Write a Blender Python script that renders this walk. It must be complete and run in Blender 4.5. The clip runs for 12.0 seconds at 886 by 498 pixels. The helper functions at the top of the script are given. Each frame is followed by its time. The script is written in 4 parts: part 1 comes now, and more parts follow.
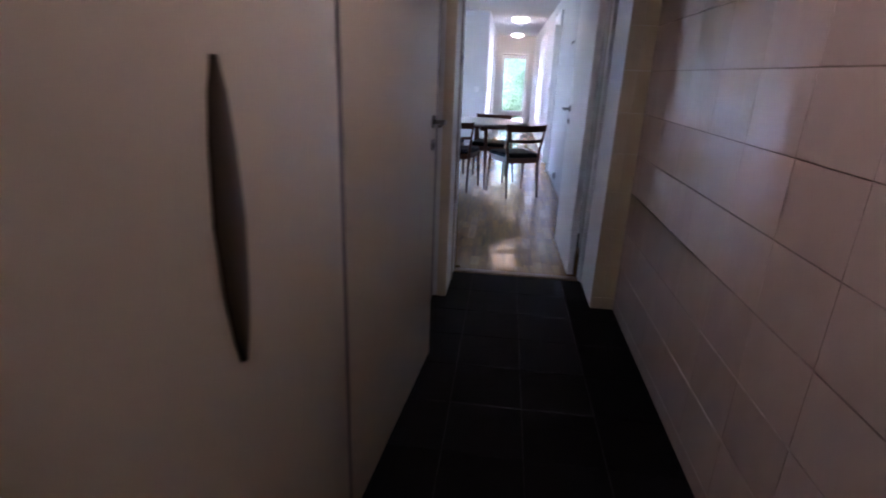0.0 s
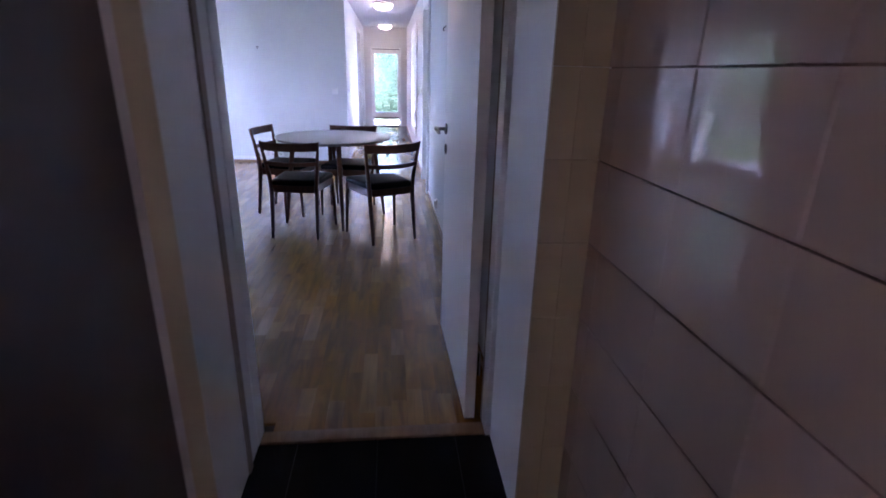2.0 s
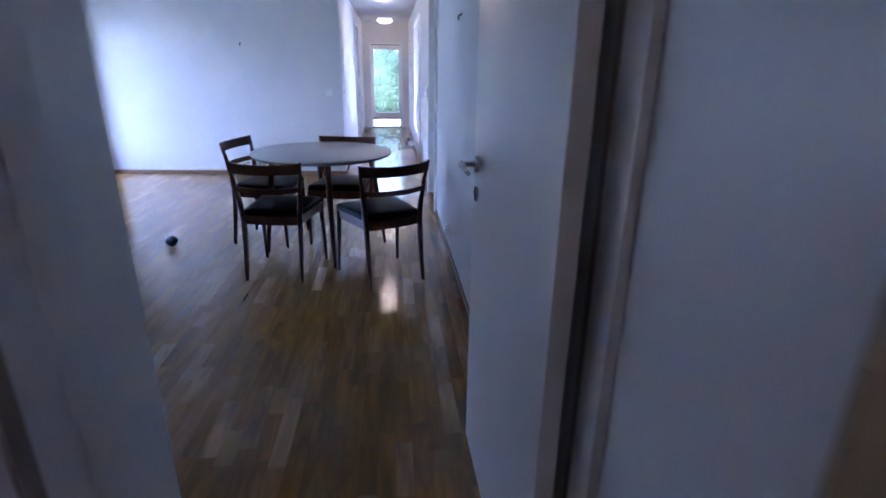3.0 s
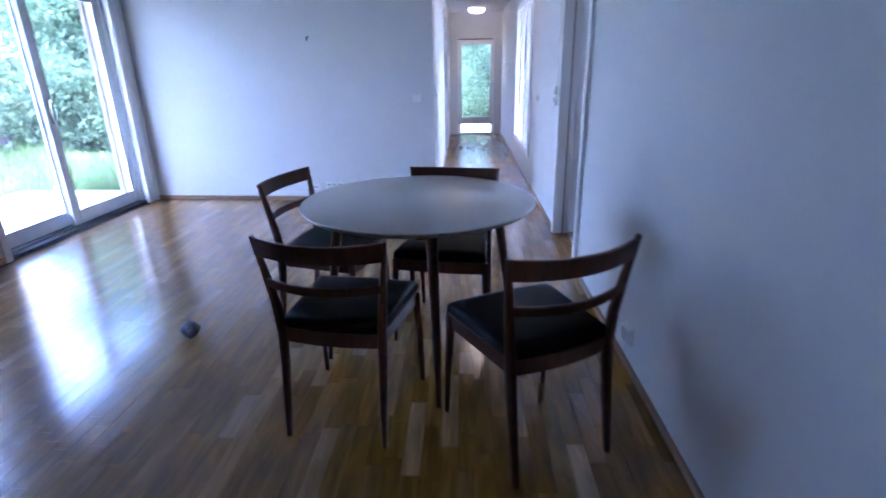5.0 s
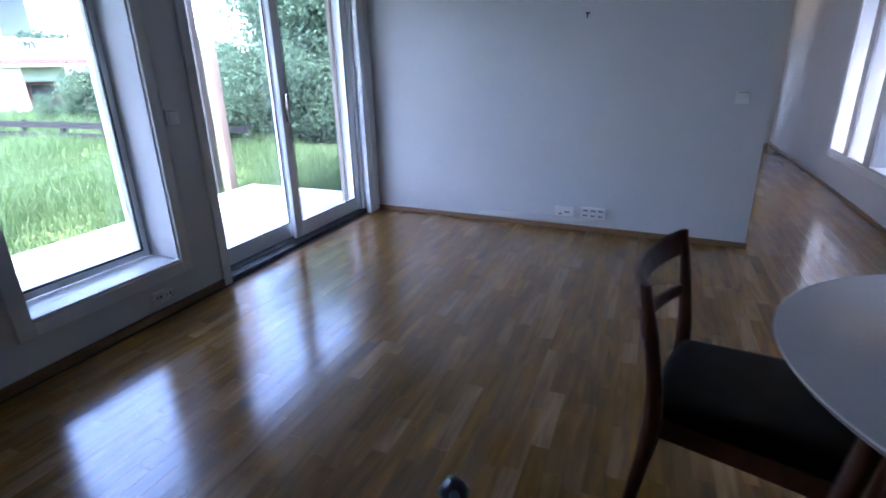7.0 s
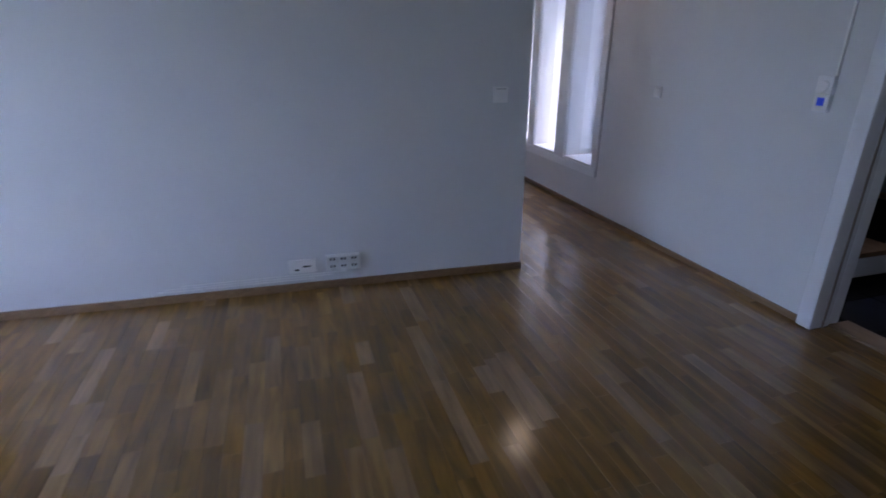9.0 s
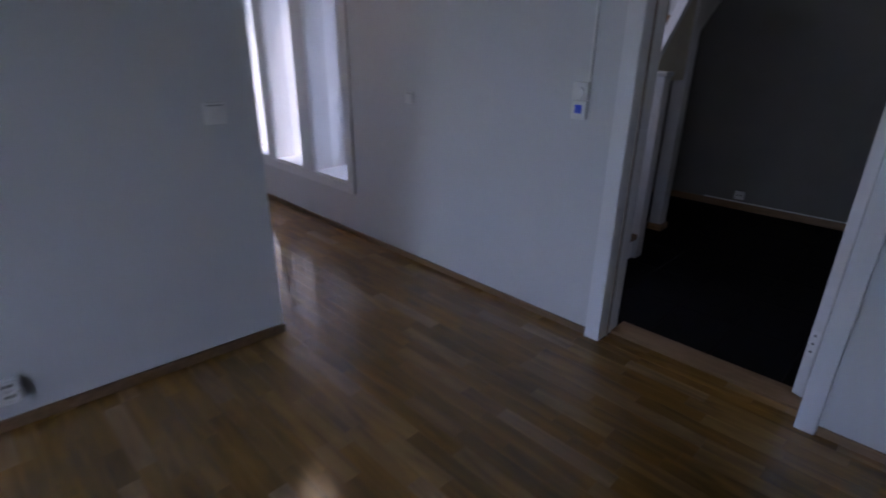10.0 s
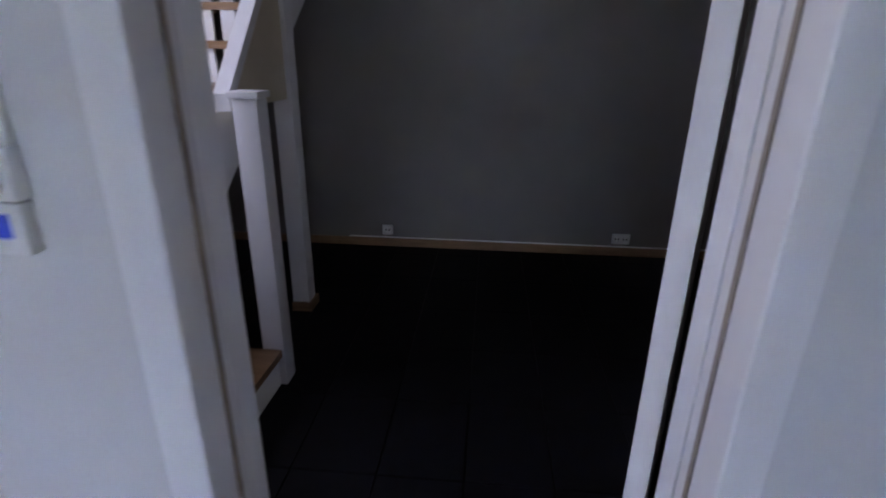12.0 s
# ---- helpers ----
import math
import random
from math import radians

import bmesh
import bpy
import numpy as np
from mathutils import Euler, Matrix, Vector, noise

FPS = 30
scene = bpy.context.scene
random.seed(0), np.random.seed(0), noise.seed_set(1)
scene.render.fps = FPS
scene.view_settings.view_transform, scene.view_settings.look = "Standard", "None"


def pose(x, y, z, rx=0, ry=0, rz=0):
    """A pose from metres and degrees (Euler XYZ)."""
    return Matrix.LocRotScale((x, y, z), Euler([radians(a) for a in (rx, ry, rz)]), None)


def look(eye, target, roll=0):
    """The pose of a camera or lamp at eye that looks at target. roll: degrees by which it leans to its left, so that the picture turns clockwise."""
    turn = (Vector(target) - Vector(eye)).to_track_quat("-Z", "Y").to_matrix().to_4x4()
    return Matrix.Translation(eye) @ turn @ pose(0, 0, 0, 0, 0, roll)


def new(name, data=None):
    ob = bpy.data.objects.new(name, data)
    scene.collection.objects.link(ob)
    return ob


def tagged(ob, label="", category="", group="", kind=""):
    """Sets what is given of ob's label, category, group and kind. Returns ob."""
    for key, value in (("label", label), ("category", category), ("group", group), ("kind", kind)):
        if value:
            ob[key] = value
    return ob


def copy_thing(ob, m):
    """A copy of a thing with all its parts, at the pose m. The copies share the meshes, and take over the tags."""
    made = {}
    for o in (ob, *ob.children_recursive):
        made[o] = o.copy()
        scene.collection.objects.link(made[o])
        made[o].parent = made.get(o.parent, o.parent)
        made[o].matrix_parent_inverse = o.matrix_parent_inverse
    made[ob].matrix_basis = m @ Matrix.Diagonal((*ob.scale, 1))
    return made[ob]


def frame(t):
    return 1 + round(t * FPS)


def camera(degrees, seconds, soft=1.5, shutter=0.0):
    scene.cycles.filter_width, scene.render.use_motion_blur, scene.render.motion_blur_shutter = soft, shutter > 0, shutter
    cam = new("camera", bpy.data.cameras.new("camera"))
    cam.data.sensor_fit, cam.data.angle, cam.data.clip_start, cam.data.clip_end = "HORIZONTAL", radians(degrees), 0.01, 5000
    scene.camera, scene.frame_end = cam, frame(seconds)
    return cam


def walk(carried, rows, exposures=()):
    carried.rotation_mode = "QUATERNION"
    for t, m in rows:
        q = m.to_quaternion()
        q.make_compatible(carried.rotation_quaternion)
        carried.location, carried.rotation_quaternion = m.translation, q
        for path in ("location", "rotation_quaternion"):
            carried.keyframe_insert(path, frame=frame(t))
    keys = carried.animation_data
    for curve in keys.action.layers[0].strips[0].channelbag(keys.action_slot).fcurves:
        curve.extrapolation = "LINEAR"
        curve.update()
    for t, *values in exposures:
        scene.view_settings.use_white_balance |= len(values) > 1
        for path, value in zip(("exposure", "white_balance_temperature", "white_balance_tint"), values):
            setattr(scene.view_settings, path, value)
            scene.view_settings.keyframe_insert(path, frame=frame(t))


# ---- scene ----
cam = camera(82.0, 12.0, soft=1.7, shutter=0.35)
PATH = [
    (0, (-0.155, -3.337, 1.322), (-0.362, -1.459, 0.667), 2.2),
    (0.5, (-0.087, -3.005, 1.303), (-0.038, -1.113, 0.656), 2.4),
    (1, (-0.004, -2.566, 1.37), (0.108, -0.678, 0.718), 2.0),
    (1.5, (0.027, -2.118, 1.365), (0.174, -0.234, 0.709), 1.6),
    (2, (0.06, -1.644, 1.348), (0.262, 0.235, 0.692), 1.3),
    (2.5, (0.079, -1.203, 1.377), (0.294, 0.67, 0.71), 0.9),
    (4.4, (-0.118, 0.511, 1.323), (-0.057, 2.392, 0.648), -0.9),
    (4.5, (-0.136, 0.586, 1.316), (-0.08, 2.469, 0.643), -1.1),
    (5, (-0.25, 0.968, 1.323), (-0.336, 2.851, 0.653), -1.1),
    (5.5, (-0.471, 1.268, 1.292), (-0.785, 3.129, 0.629), -0.8),
    (6, (-0.716, 1.552, 1.275), (-1.27, 3.357, 0.616), -1.0),
    (6.2, (-0.816, 1.659, 1.27), (-1.474, 3.433, 0.623), -0.9),
    (6.5, (-0.965, 1.827, 1.289), (-1.704, 3.563, 0.628), -1.4),
    (8.3, (-1.844, 3.032, 1.284), (-1.91, 4.895, 0.56), -0.8),
    (8.5, (-1.872, 3.138, 1.271), (-1.709, 4.996, 0.551), -0.8),
    (9, (-1.88, 3.517, 1.291), (-1.33, 5.294, 0.557), -0.1),
    (9.5, (-1.746, 3.836, 1.314), (-0.847, 5.456, 0.562), 0.1),
    (10, (-1.532, 4.114, 1.322), (-0.221, 5.423, 0.569), 0.7),
    (10.5, (-1.229, 4.361, 1.324), (0.29, 5.425, 0.573), 1.4),
    (11, (-0.92, 4.551, 1.272), (0.782, 5.321, 0.559), 2.2),
    (11.5, (-0.592, 4.61, 1.265), (1.249, 4.97, 0.572), 1.1),
    (12, (-0.15, 4.626, 1.293), (1.714, 4.784, 0.587), 0.8),
]
EXPOSURES = [(0.0, 6.28, 5800, 31), (1.0, 6.3, 5800, 34), (1.5, 6.1, 5700, 34), (2.0, 6.1, 5600, 40), (2.5, 5.9, 5400, 34), (4.5, 5.7, 5150, 28), (5.5, 5.6, 5250, 29), (6.5, 5.0, 5650, 25),
             (8.5, 3.68, 5700, 20), (9.0, 4.15, 6000, 25), (9.5, 4.12, 6200, 26), (10.5, 3.45, 6200, 28), (11.0, 3.8, 6500, 29), (11.5, 4.2, 6600, 29), (12.0, 4.9, 6500, 27)]
walk(cam, [(t, look(eye, target, roll)) for t, eye, target, roll in PATH], EXPOSURES)

# strengths of the light
SKY, SUN = 0.15, 0.9
P_STAIR = 0.24
LAMP, HALL_LAMP = 0.32, 0.45

# ---- world and light ----
world = bpy.data.worlds.new("overcast_sky")
scene.world = world
world.use_nodes = True
wn = world.node_tree.nodes
sky = wn.new("ShaderNodeTexSky")
sky.sky_type, sky.sun_disc = "NISHITA", False
sky.sun_elevation, sky.sun_rotation = radians(63), radians(157)
sky.air_density, sky.dust_density = 1.0, 3.0
wn["Background"].inputs["Strength"].default_value = SKY
world.node_tree.links.new(sky.outputs[0], wn["Background"].inputs["Color"])
sun_data = bpy.data.lights.new("sun", "SUN")
sun_data.energy, sun_data.angle, sun_data.color = SUN, radians(30), (1.0, 0.97, 0.93)
sun = new("sun", sun_data)
sun.matrix_world = look((6, -14, 30), (0, 0, 0))


def sky_panel(name, x, y, z, wide, high, target, power, color=(0.72, 0.86, 1.0)):
    data = bpy.data.lights.new(name, "AREA")
    data.shape, data.size, data.size_y, data.energy, data.color = "RECTANGLE", wide, high, power, color
    ob = new(name, data)
    data.spread = radians(125)
    ob.matrix_world = look((x, y, z), target)
    return ob


# sky light coming in at the stair window
sky_panel("daylight_stair", 1.45, 6.66, 1.85, 0.88, 0.9, (1.45, 3, 1.0), P_STAIR, (0.95, 0.97, 1.0))


# ---- materials ----
def mat(name, color, rough=0.5, metal=0.0, color2=None, scale=6.0, detail=4.0, bump=0.0, bump_scale=60.0, coat=0.0, stretch=(1, 1, 1), emit=0.0, trans=0.0, spec=0.5, ior=1.45, rvar=0.0):
    m = bpy.data.materials.new(name)
    m.use_nodes = True
    nt = m.node_tree
    p = nt.nodes["Principled BSDF"]
    p.inputs["Base Color"].default_value = (*color, 1)
    p.inputs["Roughness"].default_value = rough
    p.inputs["Metallic"].default_value = metal
    p.inputs["Coat Weight"].default_value = coat
    p.inputs["Coat Roughness"].default_value = 0.14
    p.inputs["Specular IOR Level"].default_value = spec
    p.inputs["IOR"].default_value = ior
    p.inputs["Transmission Weight"].default_value = trans
    if emit:
        p.inputs["Emission Color"].default_value = (*color, 1)
        p.inputs["Emission Strength"].default_value = emit
    co = nt.nodes.new("ShaderNodeTexCoord")
    mp = nt.nodes.new("ShaderNodeMapping")
    mp.inputs["Scale"].default_value = stretch
    nt.links.new(co.outputs["Object"], mp.inputs["Vector"])
    if color2:
        a = nt.nodes.new("ShaderNodeTexNoise")
        a.inputs["Scale"].default_value, a.inputs["Detail"].default_value = scale, detail
        a.inputs["Roughness"].default_value = 0.65
        nt.links.new(mp.outputs[0], a.inputs["Vector"])
        r = nt.nodes.new("ShaderNodeValToRGB")
        r.color_ramp.elements[0].position, r.color_ramp.elements[1].position = 0.32, 0.68
        r.color_ramp.elements[0].color, r.color_ramp.elements[1].color = (*color, 1), (*color2, 1)
        nt.links.new(a.outputs["Fac"], r.inputs["Fac"])
        nt.links.new(r.outputs["Color"], p.inputs["Base Color"])
    if rvar:
        b = nt.nodes.new("ShaderNodeTexNoise")
        b.inputs["Scale"].default_value, b.inputs["Detail"].default_value = 7.0, 5.0
        nt.links.new(mp.outputs[0], b.inputs["Vector"])
        mr = nt.nodes.new("ShaderNodeMapRange")
        mr.inputs["From Min"].default_value, mr.inputs["From Max"].default_value = 0.3, 0.7
        mr.inputs["To Min"].default_value, mr.inputs["To Max"].default_value = max(0.02, rough - rvar), rough + rvar
        nt.links.new(b.outputs["Fac"], mr.inputs["Value"])
        nt.links.new(mr.outputs["Result"], p.inputs["Roughness"])
    if bump:
        n = nt.nodes.new("ShaderNodeTexNoise")
        n.inputs["Scale"].default_value, n.inputs["Detail"].default_value = bump_scale, 3.0
        nt.links.new(mp.outputs[0], n.inputs["Vector"])
        bp = nt.nodes.new("ShaderNodeBump")
        bp.inputs["Strength"].default_value, bp.inputs["Distance"].default_value = bump, 0.004
        nt.links.new(n.outputs["Fac"], bp.inputs["Height"])
        nt.links.new(bp.outputs["Normal"], p.inputs["Normal"])
    return m


def varied(name, stops, rough, per_island, grain=(34, 2.2, 12), grain_mix=0.30, coat=0.0, bump=0.05, spec=0.5, deep=0.002):
    """A material whose tone changes from piece to piece, with a grain along y."""
    m = mat(name, stops[0], rough, coat=coat, spec=spec)
    nt = m.node_tree
    p = nt.nodes["Principled BSDF"]
    if per_island:
        src = nt.nodes.new("ShaderNodeNewGeometry").outputs["Random Per Island"]
    else:
        src = nt.nodes.new("ShaderNodeObjectInfo").outputs["Random"]
    ramp = nt.nodes.new("ShaderNodeValToRGB")
    el = ramp.color_ramp.elements
    for i, c in enumerate(stops):
        e = el[i] if i < 2 else el.new(1.0)
        e.position, e.color = i / (len(stops) - 1), (*c, 1)
    nt.links.new(src, ramp.inputs["Fac"])
    co = nt.nodes.new("ShaderNodeTexCoord")
    geo = nt.nodes.new("ShaderNodeNewGeometry")
    mp = nt.nodes.new("ShaderNodeMapping")
    mp.inputs["Scale"].default_value = grain
    nt.links.new(geo.outputs["Position"], mp.inputs["Vector"])
    off = nt.nodes.new("ShaderNodeVectorMath")
    off.operation = "SCALE"
    off.inputs[0].default_value = (37.0, 19.0, 53.0)
    nt.links.new(src, off.inputs["Scale"])
    nt.links.new(off.outputs[0], mp.inputs["Location"])
    n = nt.nodes.new("ShaderNodeTexNoise")
    n.inputs["Scale"].default_value, n.inputs["Detail"].default_value = 1.0, 6.0
    n.inputs["Distortion"].default_value = 0.6
    nt.links.new(mp.outputs[0], n.inputs["Vector"])
    gr = nt.nodes.new("ShaderNodeMapRange")
    gr.inputs["From Min"].default_value, gr.inputs["From Max"].default_value = 0.3, 0.72
    gr.inputs["To Min"].default_value, gr.inputs["To Max"].default_value = 1.0 - grain_mix, 1.0 + grain_mix * 0.6
    nt.links.new(n.outputs["Fac"], gr.inputs["Value"])
    mul = nt.nodes.new("ShaderNodeVectorMath")
    mul.operation = "SCALE"
    nt.links.new(ramp.outputs["Color"], mul.inputs[0])
    nt.links.new(gr.outputs["Result"], mul.inputs["Scale"])
    nt.links.new(mul.outputs[0], p.inputs["Base Color"])
    rr = nt.nodes.new("ShaderNodeMapRange")
    rr.inputs["To Min"].default_value, rr.inputs["To Max"].default_value = rough * 0.8, rough * 1.25
    nt.links.new(n.outputs["Fac"], rr.inputs["Value"])
    nt.links.new(rr.outputs["Result"], p.inputs["Roughness"])
    if bump:
        bp = nt.nodes.new("ShaderNodeBump")
        bp.inputs["Strength"].default_value, bp.inputs["Distance"].default_value = bump, deep
        nt.links.new(n.outputs["Fac"], bp.inputs["Height"])
        nt.links.new(bp.outputs["Normal"], p.inputs["Normal"])
    return m


OAK = [(0.196, 0.094, 0.014), (0.259, 0.125, 0.02), (0.277, 0.136, 0.023), (0.295, 0.146, 0.028), (0.263, 0.128, 0.021), (0.236, 0.114, 0.018), (0.281, 0.137, 0.024), (0.375, 0.209, 0.068), (0.268, 0.131, 0.022), (0.223, 0.106, 0.016), (0.429, 0.251, 0.109), (0.206, 0.097, 0.015)]
m_wall = mat("painted_wall", (0.63, 0.64, 0.65), 0.72, color2=(0.67, 0.675, 0.68), scale=1.3, bump=0.12, bump_scale=140, spec=0.3)
# Ceiling tone lowered so that less bounced light reaches the wall tops.
m_ceiling = mat("dimmed_ceiling_paint", (0.47, 0.465, 0.46), 0.85, color2=(0.51, 0.505, 0.50), scale=0.8, bump=0.08, bump_scale=90, spec=0.2)
m_trim = mat("white_gloss_paint", (0.75, 0.76, 0.77), 0.34, color2=(0.77, 0.78, 0.79), scale=3, bump=0.03, bump_scale=60)
m_door = mat("door_paint", (0.71, 0.70, 0.69), 0.3, color2=(0.73, 0.72, 0.71), scale=1.2, bump=0.03, bump_scale=40)
m_cream = mat("cream_door_paint", (0.47, 0.425, 0.35), 0.35, color2=(0.51, 0.46, 0.38), scale=1.2, bump=0.03, bump_scale=40)
m_yellowed = mat("yellowed_paint", (0.62, 0.56, 0.42), 0.4, color2=(0.68, 0.62, 0.48), scale=4, bump=0.05)
m_par_part = varied("oak_parquet", OAK, 0.30, False, coat=1.0, bump=0.0, spec=0.05, grain=(24, 3.0, 12), grain_mix=0.45)
m_par_all = varied("oak_parquet_field", OAK, 0.30, True, coat=1.0, bump=0.0, spec=0.05, grain=(24, 3.0, 12), grain_mix=0.45)
for m in (m_par_part, m_par_all):
    m.node_tree.nodes["Principled BSDF"].inputs["Coat IOR"].default_value = 1.72
    m.node_tree.nodes["Principled BSDF"].inputs["Coat Roughness"].default_value = 0.16
m_sub = mat("dark_joint", (0.03, 0.018, 0.01), 0.8, color2=(0.045, 0.027, 0.015), scale=20)
m_oak = mat("oak_moulding", (0.20, 0.115, 0.055), 0.4, color2=(0.29, 0.175, 0.09), scale=5, stretch=(6, 1, 14), bump=0.08)
m_tile_floor = mat("black_floor_tile", (0.003, 0.003, 0.004), 0.6, color2=(0.005, 0.005, 0.007), scale=9, bump=0.12, bump_scale=50, spec=0.1)
m_grout_dark = mat("dark_grout", (0.006, 0.006, 0.007), 0.85, color2=(0.010, 0.010, 0.011), scale=30)
m_tile_wall = varied("glazed_wall_tile", [(0.47, 0.385, 0.355), (0.51, 0.42, 0.385), (0.49, 0.395, 0.37)], 0.035, False, grain=(6, 6, 3.5), grain_mix=0.06, deep=0.004, bump=0.8, spec=0.6)
m_tile_nib = varied("cream_edge_tile", [(0.50, 0.43, 0.32), (0.54, 0.47, 0.35)], 0.22, False, grain=(3, 3, 3), grain_mix=0.08, bump=0.08)
m_grout = mat("brown_grout", (0.24, 0.18, 0.155), 0.9, color2=(0.30, 0.23, 0.20), scale=25)
m_teak = mat("teak_wood", (0.060, 0.019, 0.008), 0.38, color2=(0.125, 0.042, 0.017), scale=4, detail=6, stretch=(14, 14, 2), bump=0.06, bump_scale=80, rvar=0.06)
m_leather = mat("black_leather", (0.003, 0.003, 0.004), 0.48, color2=(0.008, 0.008, 0.009), scale=12, bump=0.25, bump_scale=220, spec=0.10)
m_laminate = mat("white_laminate", (0.756, 0.726, 0.720), 0.28, color2=(0.750, 0.720, 0.714), scale=2, bump=0.015)
m_edge = mat("laminate_edge", (0.30, 0.25, 0.22), 0.5, color2=(0.36, 0.30, 0.26), scale=9)
m_chrome = mat("brushed_metal", (0.30, 0.30, 0.31), 0.25, metal=1.0, color2=(0.36, 0.36, 0.37), scale=40, rvar=0.06)
m_dark_metal = mat("dark_metal", (0.06, 0.06, 0.065), 0.4, metal=0.8, color2=(0.09, 0.09, 0.09), scale=20)
m_plastic = mat("white_plastic", (0.76, 0.76, 0.75), 0.35, color2=(0.80, 0.80, 0.79), scale=8)
m_hole = mat("dark_plastic", (0.02, 0.02, 0.022), 0.5, color2=(0.03, 0.03, 0.032), scale=30)
m_brown = mat("dark_stained_wood", (0.030, 0.020, 0.013), 0.45, color2=(0.05, 0.033, 0.02), scale=6, stretch=(4, 4, 1), bump=0.05)
m_display = mat("blue_display", (0.03, 0.06, 0.45), 0.25, emit=0.012)
m_lamp = mat("lit_opal_glass", (1.0, 0.78, 0.54), 0.4, emit=LAMP)
m_lamp2 = mat("lit_warm_glass", (1.0, 0.82, 0.66), 0.4, emit=HALL_LAMP)
m_glass = mat("window_glass", (1, 1, 1), 0.0, trans=1.0, ior=1.45)
m_seal = mat("rubber_seal", (0.02, 0.022, 0.024), 0.6, color2=(0.03, 0.032, 0.034), scale=15)
m_track = mat("anodised_track", (0.16, 0.17, 0.18), 0.4, metal=0.9, color2=(0.22, 0.23, 0.24), scale=20)
m_ball = mat("navy_rubber", (0.012, 0.016, 0.035), 0.3, color2=(0.02, 0.028, 0.06), scale=14)
m_ball2 = mat("green_rubber", (0.03, 0.14, 0.07), 0.35, color2=(0.05, 0.2, 0.1), scale=14)
m_ball3 = mat("pale_rubber", (0.08, 0.13, 0.20), 0.35, color2=(0.12, 0.18, 0.25), scale=14)
m_deck = mat("bleached_deck_wood", (0.36, 0.355, 0.35), 0.7, color2=(0.46, 0.455, 0.45), scale=3, stretch=(10, 1, 4), bump=0.2)
m_post = mat("raw_timber", (0.21, 0.175, 0.145), 0.8, color2=(0.28, 0.235, 0.20), scale=4, stretch=(8, 8, 1), bump=0.15)
m_concrete = mat("concrete", (0.34, 0.34, 0.33), 0.85, color2=(0.42, 0.42, 0.41), scale=3, bump=0.2)
m_paving = mat("pale_paving", (0.50, 0.50, 0.49), 0.85, color2=(0.58, 0.58, 0.57), scale=3, bump=0.2)
m_ground = mat("meadow_soil", (0.045, 0.07, 0.024), 0.95, color2=(0.07, 0.10, 0.035), scale=0.6, detail=8, bump=0.6, bump_scale=12, spec=0.1)
m_grass = varied("tall_grass", [(0.044, 0.094, 0.033), (0.06, 0.116, 0.042), (0.095, 0.145, 0.068), (0.05, 0.102, 0.036)], 0.6, True, grain=(2, 2, 2), grain_mix=0.2, bump=0, spec=0.2)
m_leaf = varied("leaf", [(0.046, 0.09, 0.058), (0.062, 0.112, 0.072), (0.09, 0.145, 0.098), (0.05, 0.094, 0.06)], 0.65, True, grain=(1, 1, 1), grain_mix=0.2, bump=0, spec=0.12)
for m in (m_leaf, m_grass):
    # thin blades let light through
    nt = m.node_tree
    p, out = nt.nodes["Principled BSDF"], nt.nodes["Material Output"]
    tr, mx, gain = nt.nodes.new("ShaderNodeBsdfTranslucent"), nt.nodes.new("ShaderNodeMixShader"), nt.nodes.new("ShaderNodeVectorMath")
    gain.operation = "SCALE"
    gain.inputs["Scale"].default_value = 1.5
    nt.links.new(p.inputs["Base Color"].links[0].from_socket, gain.inputs[0])
    nt.links.new(gain.outputs[0], tr.inputs["Color"])
    mx.inputs["Fac"].default_value = 0.45
    nt.links.new(p.outputs[0], mx.inputs[1])
    nt.links.new(tr.outputs[0], mx.inputs[2])
    nt.links.new(mx.outputs[0], out.inputs["Surface"])
m_bark = mat("bark", (0.08, 0.06, 0.045), 0.9, color2=(0.16, 0.13, 0.10), scale=5, stretch=(6, 6, 1), bump=0.6, bump_scale=30)
m_siding = mat("white_siding", (0.66, 0.66, 0.64), 0.6, color2=(0.72, 0.72, 0.70), scale=2, bump=0.1)
m_siding2 = mat("grey_blue_siding", (0.085, 0.115, 0.135), 0.6, color2=(0.105, 0.138, 0.16), scale=2, bump=0.1)
m_greenpaint = mat("faded_green_paint", (0.16, 0.22, 0.17), 0.6, color2=(0.2, 0.26, 0.2), scale=3)
m_redwood = mat("red_brown_paint", (0.13, 0.05, 0.04), 0.6, color2=(0.17, 0.07, 0.05), scale=4)
m_roof = mat("roof_tile", (0.08, 0.075, 0.07), 0.8, color2=(0.11, 0.1, 0.09), scale=8)
m_fence = mat("weathered_fence", (0.018, 0.02, 0.022), 0.95, color2=(0.03, 0.033, 0.036), scale=4, bump=0.2, spec=0.05)
m_tan = mat("tan_seal", (0.28, 0.235, 0.195), 0.6, color2=(0.32, 0.275, 0.235), scale=8)
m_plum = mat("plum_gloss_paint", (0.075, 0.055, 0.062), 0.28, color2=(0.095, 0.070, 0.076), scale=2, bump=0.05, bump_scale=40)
# Copy of the wall paint, darkened so the stair room stays dim.
m_darkroom = mat("darkened_wall_paint", (0.20, 0.19, 0.18), 0.75, color2=(0.23, 0.22, 0.21), scale=1.2, bump=0.12, bump_scale=140, spec=0.3)


